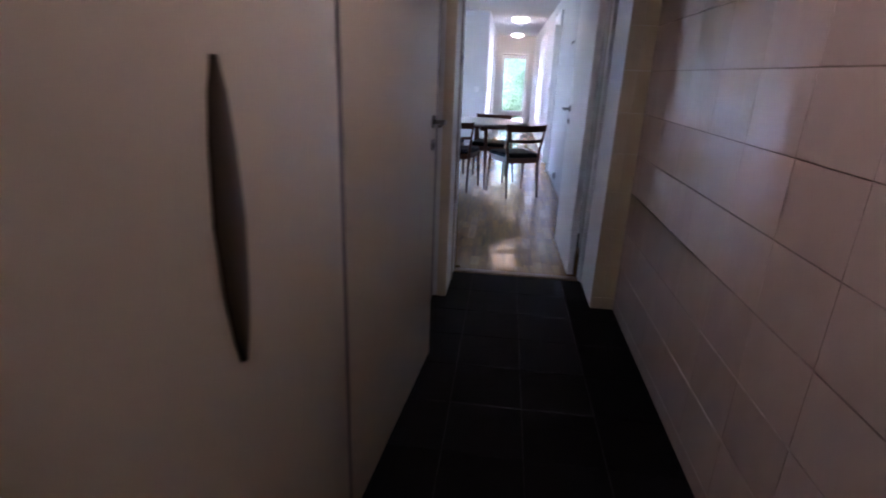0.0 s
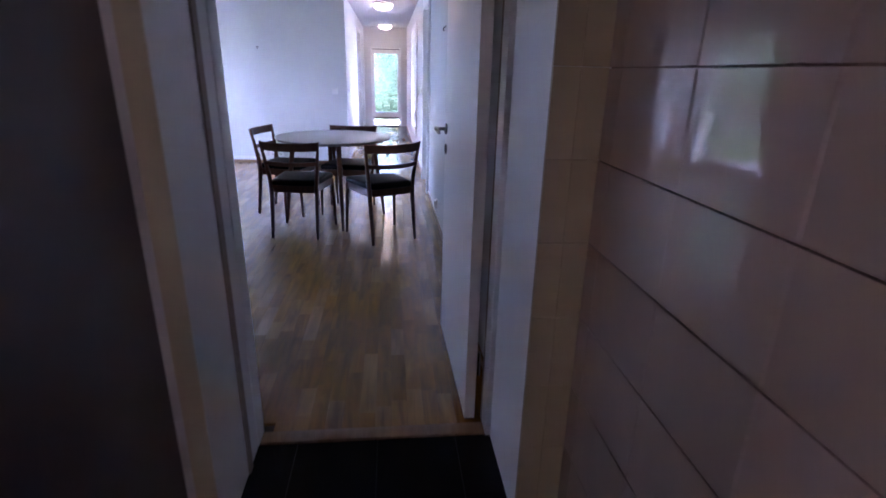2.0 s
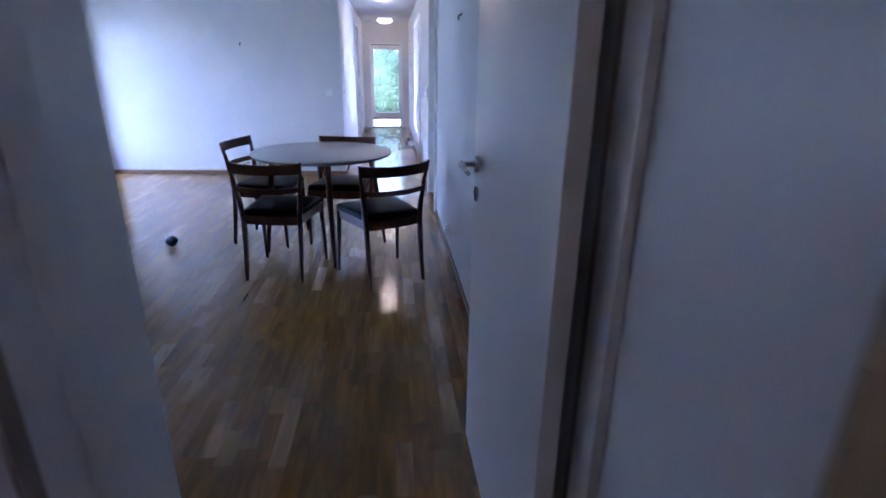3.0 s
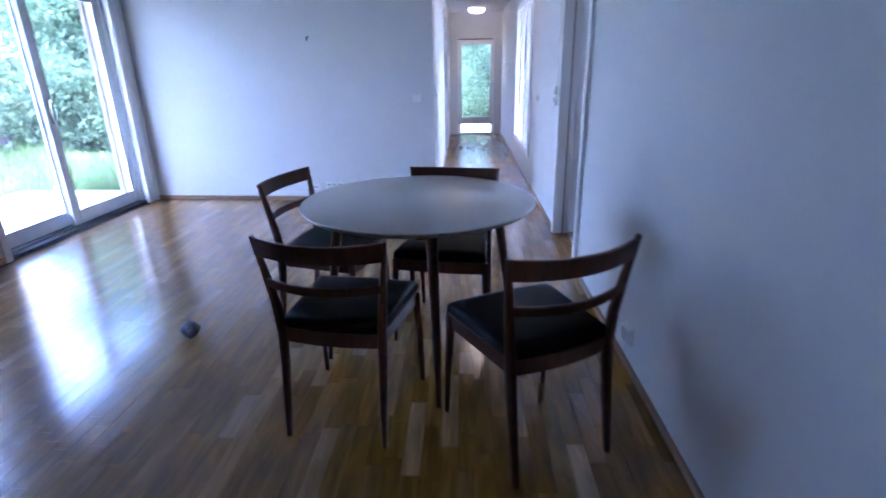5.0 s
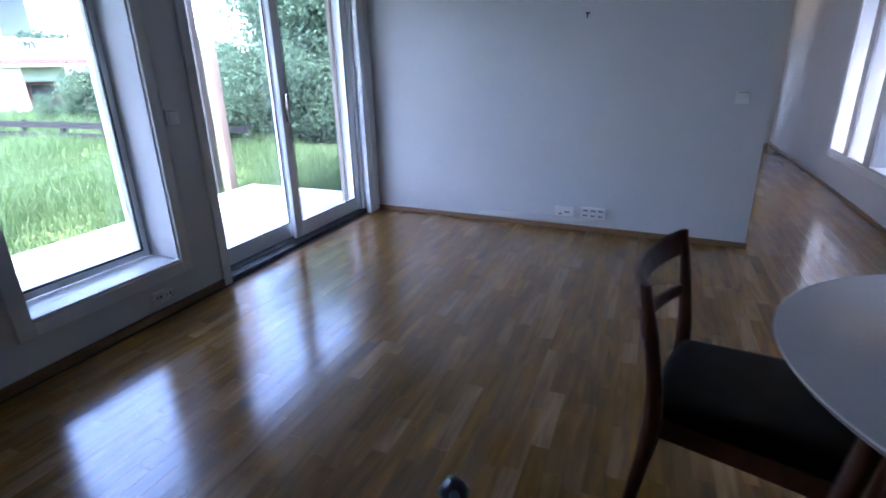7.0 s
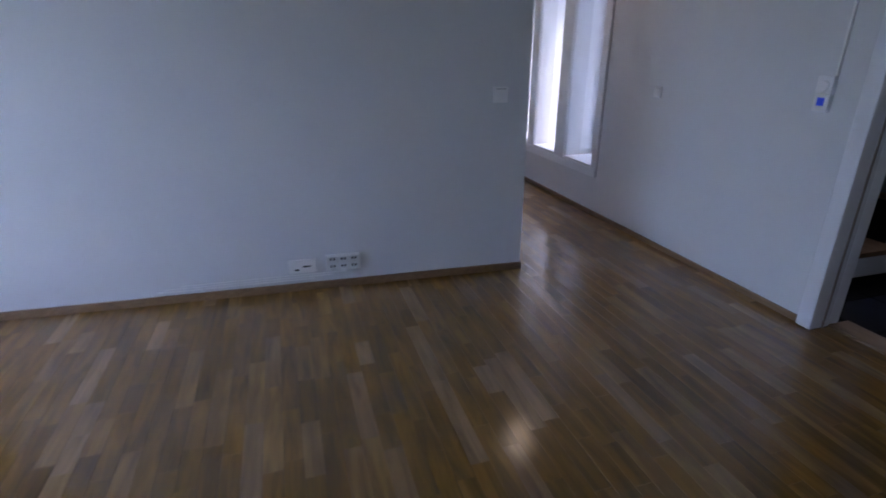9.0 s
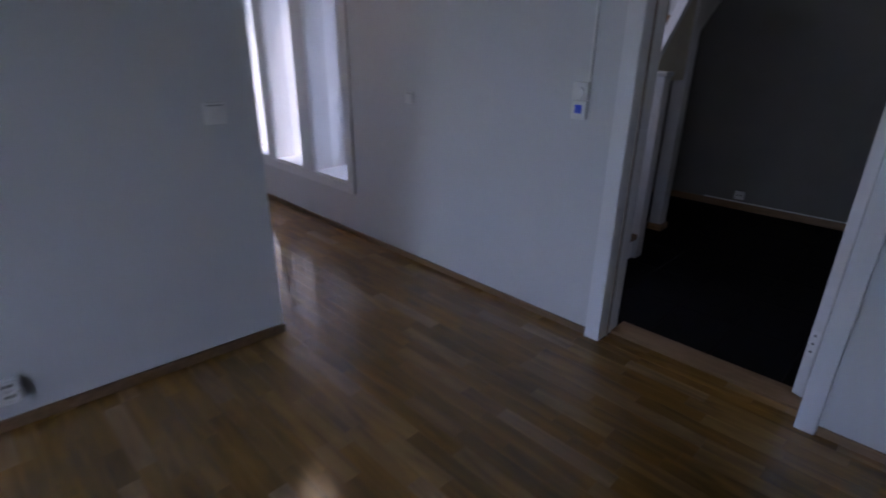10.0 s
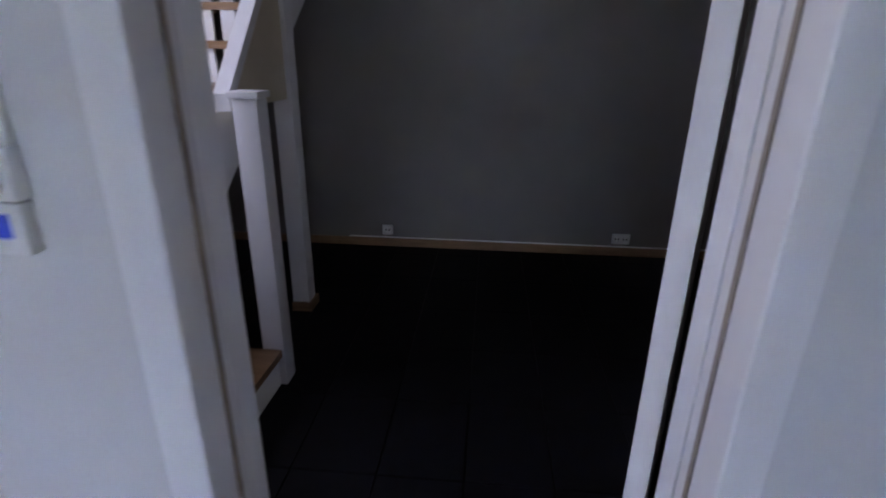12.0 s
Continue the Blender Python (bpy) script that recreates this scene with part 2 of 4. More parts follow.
# ---- building helpers ----
def add_box(bm, a, b, bevel=0.0, m=None):
    lo = [min(a[i], b[i]) for i in range(3)]
    hi = [max(a[i], b[i]) for i in range(3)]
    got = bmesh.ops.create_cube(bm, size=1.0)["verts"]
    for v in got:
        v.co = Vector([lo[i] + (v.co[i] + 0.5) * (hi[i] - lo[i]) for i in range(3)])
    if bevel:
        edges = list({e for v in got for e in v.link_edges})
        res = bmesh.ops.bevel(bm, geom=edges, offset=bevel, segments=2, affect="EDGES", profile=0.6)
        got = list({v for f in res["faces"] for v in f.verts} | {v for v in got if v.is_valid})
    if m:
        bmesh.ops.transform(bm, matrix=m, verts=got)
    return got


def add_cyl(bm, p, q, r1, r2=None, seg=16):
    p, q = Vector(p), Vector(q)
    d = q - p
    got = bmesh.ops.create_cone(bm, cap_ends=True, segments=seg, radius1=r1, radius2=r1 if r2 is None else r2, depth=d.length)["verts"]
    m = Matrix.Translation((p + q) / 2) @ d.to_track_quat("Z", "Y").to_matrix().to_4x4()
    bmesh.ops.transform(bm, matrix=m, verts=got)
    return got


def add_sweep(bm, points, sizes, seg=10, square=0.0):
    """A bar of oval section through points; sizes are (half width along x, half depth) at each point."""
    rings = []
    pts = [Vector(p) for p in points]
    for i, p in enumerate(pts):
        d = (pts[min(i + 1, len(pts) - 1)] - pts[max(i - 1, 0)]).normalized()
        side = d.orthogonal() if abs(d.z) < 0.3 else Vector((1, 0, 0))
        if abs(d.z) < 0.3:
            side = Vector((0, 0, 1))
        other = d.cross(side).normalized()
        side = other.cross(d).normalized()
        w, h = sizes[i]
        ring = []
        for k in range(seg):
            a = 2 * math.pi * k / seg
            c, s = math.cos(a), math.sin(a)
            f = 1.0 / max(abs(c), abs(s)) ** square
            ring.append(bm.verts.new(p + side * (w * c * f) + other * (h * s * f)))
        rings.append(ring)
    for r, s in zip(rings, rings[1:]):
        for k in range(seg):
            bm.faces.new((r[k], r[(k + 1) % seg], s[(k + 1) % seg], s[k]))
    bm.faces.new(rings[0][::-1])
    bm.faces.new(rings[-1])


def finish(bm, smooth=False):
    bmesh.ops.recalc_face_normals(bm, faces=bm.faces)
    me = bpy.data.meshes.new("mesh")
    bm.to_mesh(me)
    bm.free()
    if smooth:
        me.polygons.foreach_set("use_smooth", [True] * len(me.polygons))
        me.set_sharp_from_angle(angle=radians(38))
    return me


def part(name, bm, material, parent=None, label="", smooth=False):
    me = finish(bm, smooth) if isinstance(bm, bmesh.types.BMesh) else bm
    if not me.materials:
        me.materials.append(material)
    ob = new(name, me)
    ob.parent = parent
    if label:
        tagged(ob, label)
    return ob


def boxes(name, items, material, parent=None, label="", bevel=0.0):
    bm = bmesh.new()
    for a, b in items:
        add_box(bm, a, b, bevel)
    return part(name, bm, material, parent, label, smooth=bevel > 0)


def thing(name, label, category, m=None, group="", kind=""):
    ob = new(name)
    ob.empty_display_size = 0.1
    if m is not None:
        ob.matrix_basis = m
    return tagged(ob, label, category, group, kind)


def structure(ob, label, category="wall"):
    return tagged(ob, label, category, kind="structure")


def wall(name, axis, p0, p1, u0, u1, z0, z1, holes, material, label, category="wall"):
    """A wall between the planes p0 and p1 of the axis, along the other axis, with rectangular openings (u0, u1, z0, z1)."""
    us = sorted({u0, u1, *[h[0] for h in holes], *[h[1] for h in holes]})
    items = []
    for a, b in zip(us, us[1:]):
        mid = (a + b) / 2
        inside = sorted([h for h in holes if h[0] < mid < h[1]], key=lambda h: h[2])
        z = z0
        spans = []
        for h in inside:
            if h[2] > z:
                spans.append((z, h[2]))
            z = h[3]
        if z < z1:
            spans.append((z, z1))
        for s in spans:
            if axis == "x":
                items.append(((p0, a, s[0]), (p1, b, s[1])))
            else:
                items.append(((a, p0, s[0]), (b, p1, s[1])))
    bm = bmesh.new()
    for a, b in items:
        add_box(bm, a, b)
    bmesh.ops.remove_doubles(bm, verts=bm.verts, dist=0.0005)
    seen = {}
    for f in list(bm.faces):
        key = tuple(sorted(tuple(round(c, 4) for c in v.co) for v in f.verts))
        seen.setdefault(key, []).append(f)
    bmesh.ops.delete(bm, geom=[f for fs in seen.values() if len(fs) > 1 for f in fs], context="FACES_ONLY")
    return structure(part(name, bm, material), label, category)

# ---- the shell: hall, living room, corridor, stair room ----
CEIL = 2.34
# the partition stands a little out of square, turned about its free end
SKEW = Matrix.Translation((-0.55, 6.19, 0)) @ Matrix.Rotation(radians(-3.8), 4, "Z") @ Matrix.Translation((0.55, -6.19, 0))
wall("wall_right", "x", 0.503, 0.653, 0.10, 12.04, 0, CEIL,
     [(4.230, 5.113, 0, 2.09), (7.092, 7.534, 0.38, 2.02), (7.71, 8.126, 0.38, 2.02), (8.27, 8.687, 0.38, 2.02)],
     m_wall, "white painted wall running from the living room into the corridor")
wall("wall_end_of_living", "y", 6.19, 6.31, -3.72, -0.55, 0, CEIL, [], m_wall, "plain white painted partition wall at the end of the living room").matrix_basis = SKEW
wall("wall_corridor_left", "x", -0.67, -0.55, 6.312, 11.89, 0, CEIL, [(9.12, 9.98, 0, 2.06)], m_wall, "white painted corridor wall with a doorway")
wall("wall_corridor_end", "y", 11.89, 12.04, -0.67, 0.503, 0, CEIL, [(-0.387, 0.360, 0, 1.885)], m_wall, "cream painted end wall of the corridor around a glazed door")
wall("wall_garden", "x", -3.99, -3.69, 0.593, 6.56, 0, CEIL, [(3.325, 4.11, 0.272, 2.12), (4.462, 6.30, 0, 2.12)], m_wall, "white painted outer wall with a tall window and sliding doors")
wall("wall_near_left", "y", 0.121, 0.592, -3.99, -0.625, 0, CEIL, [], m_trim, "white painted corner of the living room beside the hall doorway")
wall("wall_near", "y", -0.02, 0.10, -3.99, 0.653, 0, CEIL, [(-0.52, 0.50, 0, 2.10)], m_trim, "white painted wall around the doorway to the hall")
wall("wall_hall_left", "x", -0.65, -0.53, -4.2, -0.431, 0, CEIL, [(-3.08, -2.195, 0, 2.06), (-2.16, -1.10, 0, 2.06)], m_plum, "dark glossy plum painted wall of the narrow hall")
# Added back wall; its dark colour makes the door gap look unlit.
wall("wall_hall_room", "x", -1.32, -1.2, -4.2, -0.431, 0, CEIL, [], m_plum, "unseen wall added behind the hall door, coloured dark to stand for no light")
wall("wall_hall_right", "x", 0.58, 0.70, -4.2, -0.418, 0, CEIL, [], m_grout, "masonry wall of the hall behind pinkish glazed tiles")
wall("wall_hall_back", "y", -4.32, -4.2, -1.32, 0.70, 0, CEIL, [], m_wall, "plain painted wall closing the hall")
wall("wall_passage_left", "x", -1.32, -0.447, -0.43, -0.02, 0, CEIL, [], m_trim, "white panelled reveal of the doorway between hall and living room")
wall("wall_passage_right", "x", 0.437, 0.70, -0.418, -0.02, 0, CEIL, [], m_trim, "white panelled reveal of the doorway between hall and living room")
wall("wall_stair_back", "x", 3.29, 3.41, 2.6, 6.80, 0, 3.5, [], m_darkroom, "back wall of the stair room, darkened to grey to keep it dim")
wall("wall_stair_side", "y", 2.6, 2.72, 0.653, 3.29, 0, 3.5, [], m_darkroom, "side wall of the stair room, darkened to grey to keep it dim")
wall("wall_stair_window", "y", 6.68, 6.80, 0.653, 3.29, 0, 3.5, [(0.95, 1.95, 1.32, 2.35)], m_wall, "white painted stair room wall with a window")
wall("wall_stair_upper", "x", 0.503, 0.653, 2.6, 6.80, CEIL + 0.12, 3.5, [], m_wall, "white painted wall of the open stairwell above the door")
wall("wall_side_room", "x", -1.9, -1.78, 6.375, 12.04, 0, CEIL, [], m_wall, "plain wall of the room behind the corridor door")
structure(boxes("ceiling", [((-4.2, -4.32, CEIL), (0.70, 12.1, CEIL + 0.12)), ((0.653, 2.6, 2.62), (3.29, 5.3, 2.74))], m_ceiling), "flat ceiling, white paint darkened to cut its bounce light", "ceiling")
structure(boxes("ceiling_stairwell", [((0.503, 2.6, 3.5), (3.41, 6.80, 3.6))], m_ceiling), "ceiling high over the stairwell, in the same darkened white paint", "ceiling")
structure(boxes("trim", [((0.35, -0.0, 2.045), (0.5, 0.10, 2.10)), ((-0.52, 0.0, 2.045), (0.35, 0.10, 2.10))], m_trim), "white painted head of the hall doorway", "door frame")

# floors
structure(boxes("floor", [((-3.99, 0.0, -0.16), (0.62, 12.1, -0.012))], m_sub), "brown oak strip parquet floor with a satin varnish", "floor")
floor_main = bpy.data.objects["floor"]
floor_hall = structure(boxes("floor_hall", [((-1.32, -4.32, -0.16), (0.70, -0.0, -0.008))], m_grout_dark), "black matt tiled floor of the hall", "floor")
floor_stair = structure(boxes("floor_stair_room", [((0.62, 2.6, -0.16), (3.41, 6.80, -0.008))], m_grout_dark), "black matt tiled floor of the stair room", "floor")
structure(boxes("eaves", [((-5.06, -4.4, 2.56), (-4.0, 12.2, 2.74)), ((-5.10, -4.4, 2.50), (-5.065, 12.2, 2.78))], m_post), "wide timber eaves of the house above the deck", "eaves")
structure(boxes("foundation", [((-4.05, -4.4, -0.7), (3.45, 12.15, -0.165))], m_concrete), "grey concrete foundation of the house", "foundation")
structure(boxes("threshold", [((-0.444, -0.004, -0.01), (0.42, 0.06, 0.006)), ((0.503, 4.259, -0.03), (0.60, 5.068, -0.0125)), ((0.602, 4.264, -0.01), (0.735, 5.068, 0.012))], m_oak, bevel=0.003), "worn oak threshold boards in the doorways", "threshold")


def skirting(name, runs, label, high=0.05, mt=None):
    bm = bmesh.new()
    for a, b in runs:
        add_box(bm, a, b, 0.004)
    return structure(part(name, bm, mt or m_oak, smooth=True), label, "baseboard")


skirting("baseboard", [((-3.68, 6.175, 0), (-0.543, 6.19, 0.045))], "brown oak baseboard along the plain white wall").matrix_basis = SKEW
skirting("baseboard", [((0.489, 5.147, 0), (0.503, 11.89, 0.036))], "brown oak baseboard along the corridor wall")
skirting("baseboard", [((0.489, 0.12, 0), (0.503, 4.190, 0.036))], "brown oak baseboard along the living room wall")
skirting("baseboard", [((-3.69, 0.593, 0), (-3.674, 4.395, 0.05))], "dark oak baseboard under the tall window")
skirting("baseboard", [((-0.55, 6.2, 0), (-0.536, 9.05, 0.045)), ((-0.55, 10.05, 0), (-0.536, 11.89, 0.045))], "brown oak baseboard along the corridor")
skirting("baseboard", [((-3.67, 0.592, 0), (-0.609, 0.608, 0.05)), ((-0.625, 0.122, 0), (-0.609, 0.591, 0.05))], "brown oak baseboard beside the hall doorway")
skirting("baseboard", [((3.274, 2.72, 0), (3.29, 6.68, 0.06))], "dark brown wooden baseboard in the stair room")
skirting("trim", [((3.280, 2.72, 0.062), (3.29, 5.6, 0.071))], "thin white cable strip above the stair room baseboard", mt=m_plastic)

# white casings
def casing(name, pieces, label, mt=None):
    return structure(boxes(name, pieces, mt or m_trim, bevel=0.004), label, "door frame")


casing("door_frame_stair", [
    ((0.478, 5.071, 0), (0.503, 5.143, 2.16)), ((0.478, 4.193, 0), (0.503, 4.256, 2.16)), ((0.478, 4.258, 2.09), (0.503, 5.069, 2.16)),
    ((0.480, 5.069, 0), (0.602, 5.111, 2.088)), ((0.480, 4.230, 0), (0.602, 4.258, 2.088)), ((0.482, 4.260, 2.05), (0.602, 5.067, 2.087)),
    ((0.604, 5.070, 0), (0.672, 5.111, 2.088)), ((0.604, 4.230, 0), (0.671, 4.262, 2.088))],
    "white painted door casing and rebated frame of the stair room")
casing("door_frame_hall", [
    ((0.418, -0.016, 0), (0.50, 0.072, 2.044)), ((-0.52, -0.016, 0), (-0.444, 0.072, 2.044)),
    ((0.428, 0.074, 0), (0.50, 0.116, 2.044)), ((-0.622, 0.102, 0), (-0.46, 0.118, 2.11)), ((-0.52, 0.074, 0), (-0.455, 0.1, 2.044))],
    "white painted frame of the hall doorway with a rebate")
boxes("jamb_seal", [((0.555, 4.2585, 0), (0.566, 4.262, 2.05)), ((0.555, 5.064, 0), (0.566, 5.0685, 2.05))], m_tan, bpy.data.objects["door_frame_stair"], "tan rubber door seal")
boxes("jamb_seal", [((-0.4465, -0.155, 0), (-0.440, -0.118, 2.04)), ((0.418, 0.0725, 0), (0.4275, 0.0945, 2.04))], m_tan, bpy.data.objects["door_frame_hall"], "tan rubber door seal")
casing("door_frame_corridor", [
    ((-0.550, 9.05, 0), (-0.528, 9.12, 2.13)), ((-0.550, 9.98, 0), (-0.528, 10.05, 2.13)), ((-0.550, 9.122, 2.06), (-0.528, 9.978, 2.13)),
    ((-0.668, 9.122, 0), (-0.552, 9.15, 2.058)), ((-0.668, 9.95, 0), (-0.552, 9.978, 2.058))],
    "white painted casing around a corridor doorway")
casing("window_trim_garden", [
    ((-3.69, 3.252, 0.205), (-3.672, 3.323, 2.19)), ((-3.69, 4.119, 0.205), (-3.672, 4.182, 2.19)), ((-3.69, 3.325, 0.205), (-3.672, 4.117, 0.27)), ((-3.69, 3.325, 2.122), (-3.672, 4.117, 2.19)),
    ((-3.69, 4.397, 0), (-3.672, 4.458, 2.19)), ((-3.69, 4.460, 2.122), (-3.672, 6.207, 2.19))],
    "flat white casing around the tall window and sliding doors")
casing("window_trim_corridor", [
    ((0.487, 7.018, 0.31), (0.503, 7.090, 2.09)), ((0.487, 8.689, 0.31), (0.503, 8.760, 2.09)), ((0.487, 7.092, 0.31), (0.503, 8.687, 0.378)), ((0.487, 7.092, 2.022), (0.503, 8.687, 2.09)),
    ((0.489, 7.540, 0.38), (0.503, 7.705, 2.02)), ((0.489, 8.132, 0.38), (0.503, 8.265, 2.02))],
    "flat white casing around three slit windows")
casing("corner_pillar", [((-3.76, 6.303, 0), (-3.645, 6.395, 2.34)), ((-3.688, 6.21, 0.0), (-3.647, 6.302, 2.34))], "white boxed pipe casing in the corner by the sliding doors")


# ---- windows and doors ----
def pane(parent, a, b):
    ob = boxes("pane", [(a, b)], m_glass, parent)
    ob.visible_shadow = False
    return ob


win = thing("window_1", "tall white framed fixed window with a deep sill", "window", kind="structure")
boxes("window_frame", [((-3.985, 3.330, 0.291), (-3.905, 3.376, 2.11)), ((-3.985, 4.059, 0.291), (-3.905, 4.105, 2.11)), ((-3.985, 3.377, 0.291), (-3.905, 4.058, 0.336)), ((-3.985, 3.377, 2.065), (-3.905, 4.058, 2.11))], m_trim, win, bevel=0.004)
boxes("glazing_bead", [((-3.904, 3.373, 0.333), (-3.892, 3.381, 2.07)), ((-3.904, 4.052, 0.333), (-3.892, 4.061, 2.07)), ((-3.904, 3.383, 0.333), (-3.892, 4.050, 0.343))], m_seal, win, "thin dark glazing seal")
boxes("window_sill", [((-3.904, 3.327, 0.273), (-3.675, 4.108, 0.289))], m_trim, win, bevel=0.003)
pane(win, (-3.95, 3.378, 0.338), (-3.942, 4.057, 2.063))

sd = thing("window_2", "white framed glazed sliding doors to the deck", "sliding door", kind="structure")
boxes("outer_frame", [((-3.985, 4.467, 0.02), (-3.72, 4.504, 2.115)), ((-3.829, 6.255, 0.02), (-3.765, 6.296, 2.115)), ((-3.985, 4.507, 2.06), (-3.72, 6.253, 2.115))], m_trim, sd, bevel=0.004)
boxes("outer_lining", [((-3.985, 6.255, 0.02), (-3.95, 6.296, 2.115))], m_post, sd, "raw timber lining outside the sash", bevel=0.004)
boxes("track", [((-3.985, 4.467, -0.011), (-3.72, 6.296, 0.016)), ((-3.80, 4.510, 0.017), (-3.79, 6.250, 0.026)), ((-3.88, 4.510, 0.017), (-3.87, 6.250, 0.026))], m_track, sd, "grey metal floor track")
def slider(name, y0, y1, x0, x1):
    fr = boxes(name, [((x0, y0, 0.03), (x1, y0 + 0.085, 2.055)), ((x0, y1 - 0.085, 0.03), (x1, y1, 2.055)), ((x0, y0 + 0.086, 0.03), (x1, y1 - 0.086, 0.145)), ((x0, y0 + 0.086, 1.965), (x1, y1 - 0.086, 2.055))], m_trim, sd, bevel=0.005)
    xm = (x0 + x1) / 2
    pane(fr, (xm - 0.004, y0 + 0.08, 0.14), (xm + 0.004, y1 - 0.08, 1.97))
    boxes("glazing_seal", [((x1, y0 + 0.086, 0.145), (x1 + 0.003, y0 + 0.094, 1.965)), ((x1, y1 - 0.094, 0.145), (x1 + 0.003, y1 - 0.086, 1.965)), ((x1, y0 + 0.095, 0.145), (x1 + 0.003, y1 - 0.095, 0.152))], m_seal, fr, "dark rubber glazing seal")
    return fr
slider("sash", 4.510, 5.379, -3.885, -3.85)
sash_in = slider("sash", 5.277, 6.255, -3.815, -3.78)
boxes("pull_handle", [((-3.779, 5.312, 0.93), (-3.752, 5.342, 1.13)), ((-3.779, 5.305, 0.99), (-3.765, 5.349, 1.07))], m_chrome, sash_in, "grey metal pull handle", bevel=0.004)
boxes("frame_gap", [((-3.99, 4.505, 0.03), (-3.84, 4.512, 2.05))], m_seal, sd, "black rubber door seal")

for i, (a, b) in enumerate(((7.092, 7.534), (7.71, 8.126), (8.27, 8.687))):
    w = thing("window_%d" % (3 + i), "narrow white slit window in a deep reveal", "window", kind="structure")
    boxes("window_frame", [((0.775, a, 0.40), (0.845, a + 0.045, 2.02)), ((0.775, b - 0.045, 0.40), (0.845, b, 2.02)), ((0.775, a + 0.046, 0.40), (0.845, b - 0.046, 0.445)), ((0.775, a + 0.046, 1.975), (0.845, b - 0.046, 2.02))], m_trim, w, bevel=0.004)
    boxes("window_sill", [((0.49, a + 0.001, 0.382), (0.85, b - 0.001, 0.398))], m_trim, w, bevel=0.003)
    boxes("reveal", [((0.654, a - 0.05, 0.30), (0.90, a - 0.001, 2.1)), ((0.654, b + 0.001, 0.30), (0.90, b + 0.05, 2.1)), ((0.654, a, 0.30), (0.90, b, 0.379)), ((0.654, a, 2.022), (0.90, b, 2.1))], m_trim, w)
    pane(w, (0.80, a + 0.04, 0.44), (0.808, b - 0.04, 1.98))

ws = thing("window_6", "white framed stair window with a middle bar", "window", kind="structure")
boxes("window_frame", [((0.95, 6.70, 1.32), (1.00, 6.77, 2.35)), ((1.90, 6.70, 1.32), (1.95, 6.77, 2.35)), ((1.001, 6.70, 1.32), (1.899, 6.77, 1.37)), ((1.001, 6.70, 2.30), (1.899, 6.77, 2.35)), ((1.001, 6.70, 1.80), (1.899, 6.77, 1.86))], m_trim, ws, bevel=0.004)
pane(ws, (0.995, 6.735, 1.365), (1.905, 6.743, 2.305))

ed = thing("door_1", "white framed glazed end door with a low bottom pane", "door", kind="structure", m=pose(0.018, 0, 0))
boxes("door_frame", [((-0.405, 11.87, 0), (-0.378, 11.98, 1.883)), ((0.316, 11.87, 0), (0.340, 11.98, 1.883)), ((-0.377, 11.87, 1.858), (0.315, 11.98, 1.883))], m_trim, ed, bevel=0.004)
boxes("head_seal", [((-0.377, 11.90, 1.842), (0.315, 11.96, 1.856))], m_seal, ed, "dark seal along the head of the door")
leaf = boxes("leaf", [((-0.375, 11.90, 0.225), (-0.318, 11.95, 1.840)), ((0.256, 11.90, 0.225), (0.313, 11.95, 1.840)), ((-0.317, 11.90, 0.225), (0.255, 11.95, 0.345)), ((-0.317, 11.90, 1.745), (0.255, 11.95, 1.840))], m_trim, ed, bevel=0.004)
pane(leaf, (-0.322, 11.92, 0.34), (0.26, 11.928, 1.75))
boxes("lever", [((0.280, 11.86, 0.995), (0.295, 11.90, 1.01)), ((0.19, 11.86, 0.995), (0.295, 11.872, 1.01))], m_dark_metal, leaf, "dark lever handle", bevel=0.003)
boxes("bottom_rail", [((-0.375, 11.91, 0.014), (0.313, 11.95, 0.035)), ((-0.375, 11.91, 0.036), (-0.335, 11.95, 0.20)), ((0.273, 11.91, 0.036), (0.313, 11.95, 0.20))], m_trim, ed, bevel=0.003)
pane(ed, (-0.34, 11.926, 0.03), (0.278, 11.934, 0.202))
boxes("weather_bar", [((-0.375, 11.895, 0.203), (0.313, 11.95, 0.223))], m_brown, ed, "dark weather bar")
boxes("sill_strip", [((-0.375, 11.88, 0.001), (0.313, 11.96, 0.012))], m_brown, ed, "dark sill strip under the door")
tb = boxes("pavement", [((-1.6, 12.16, -0.30), (1.6, 14.4, -0.06))], m_paving, bevel=0.01)
structure(tb, "pale concrete terrace slab outside the end door", "pavement")

cd = thing("door_2", "closed flat white corridor door", "door", kind="structure")
boxes("leaf", [((-0.632, 9.153, 0.012), (-0.592, 9.948, 2.05))], m_door, cd, bevel=0.003)
boxes("lever", [((-0.592, 9.22, 1.04), (-0.542, 9.235, 1.055)), ((-0.552, 9.22, 1.04), (-0.542, 9.33, 1.055))], m_chrome, cd, "chrome lever handle", bevel=0.003)


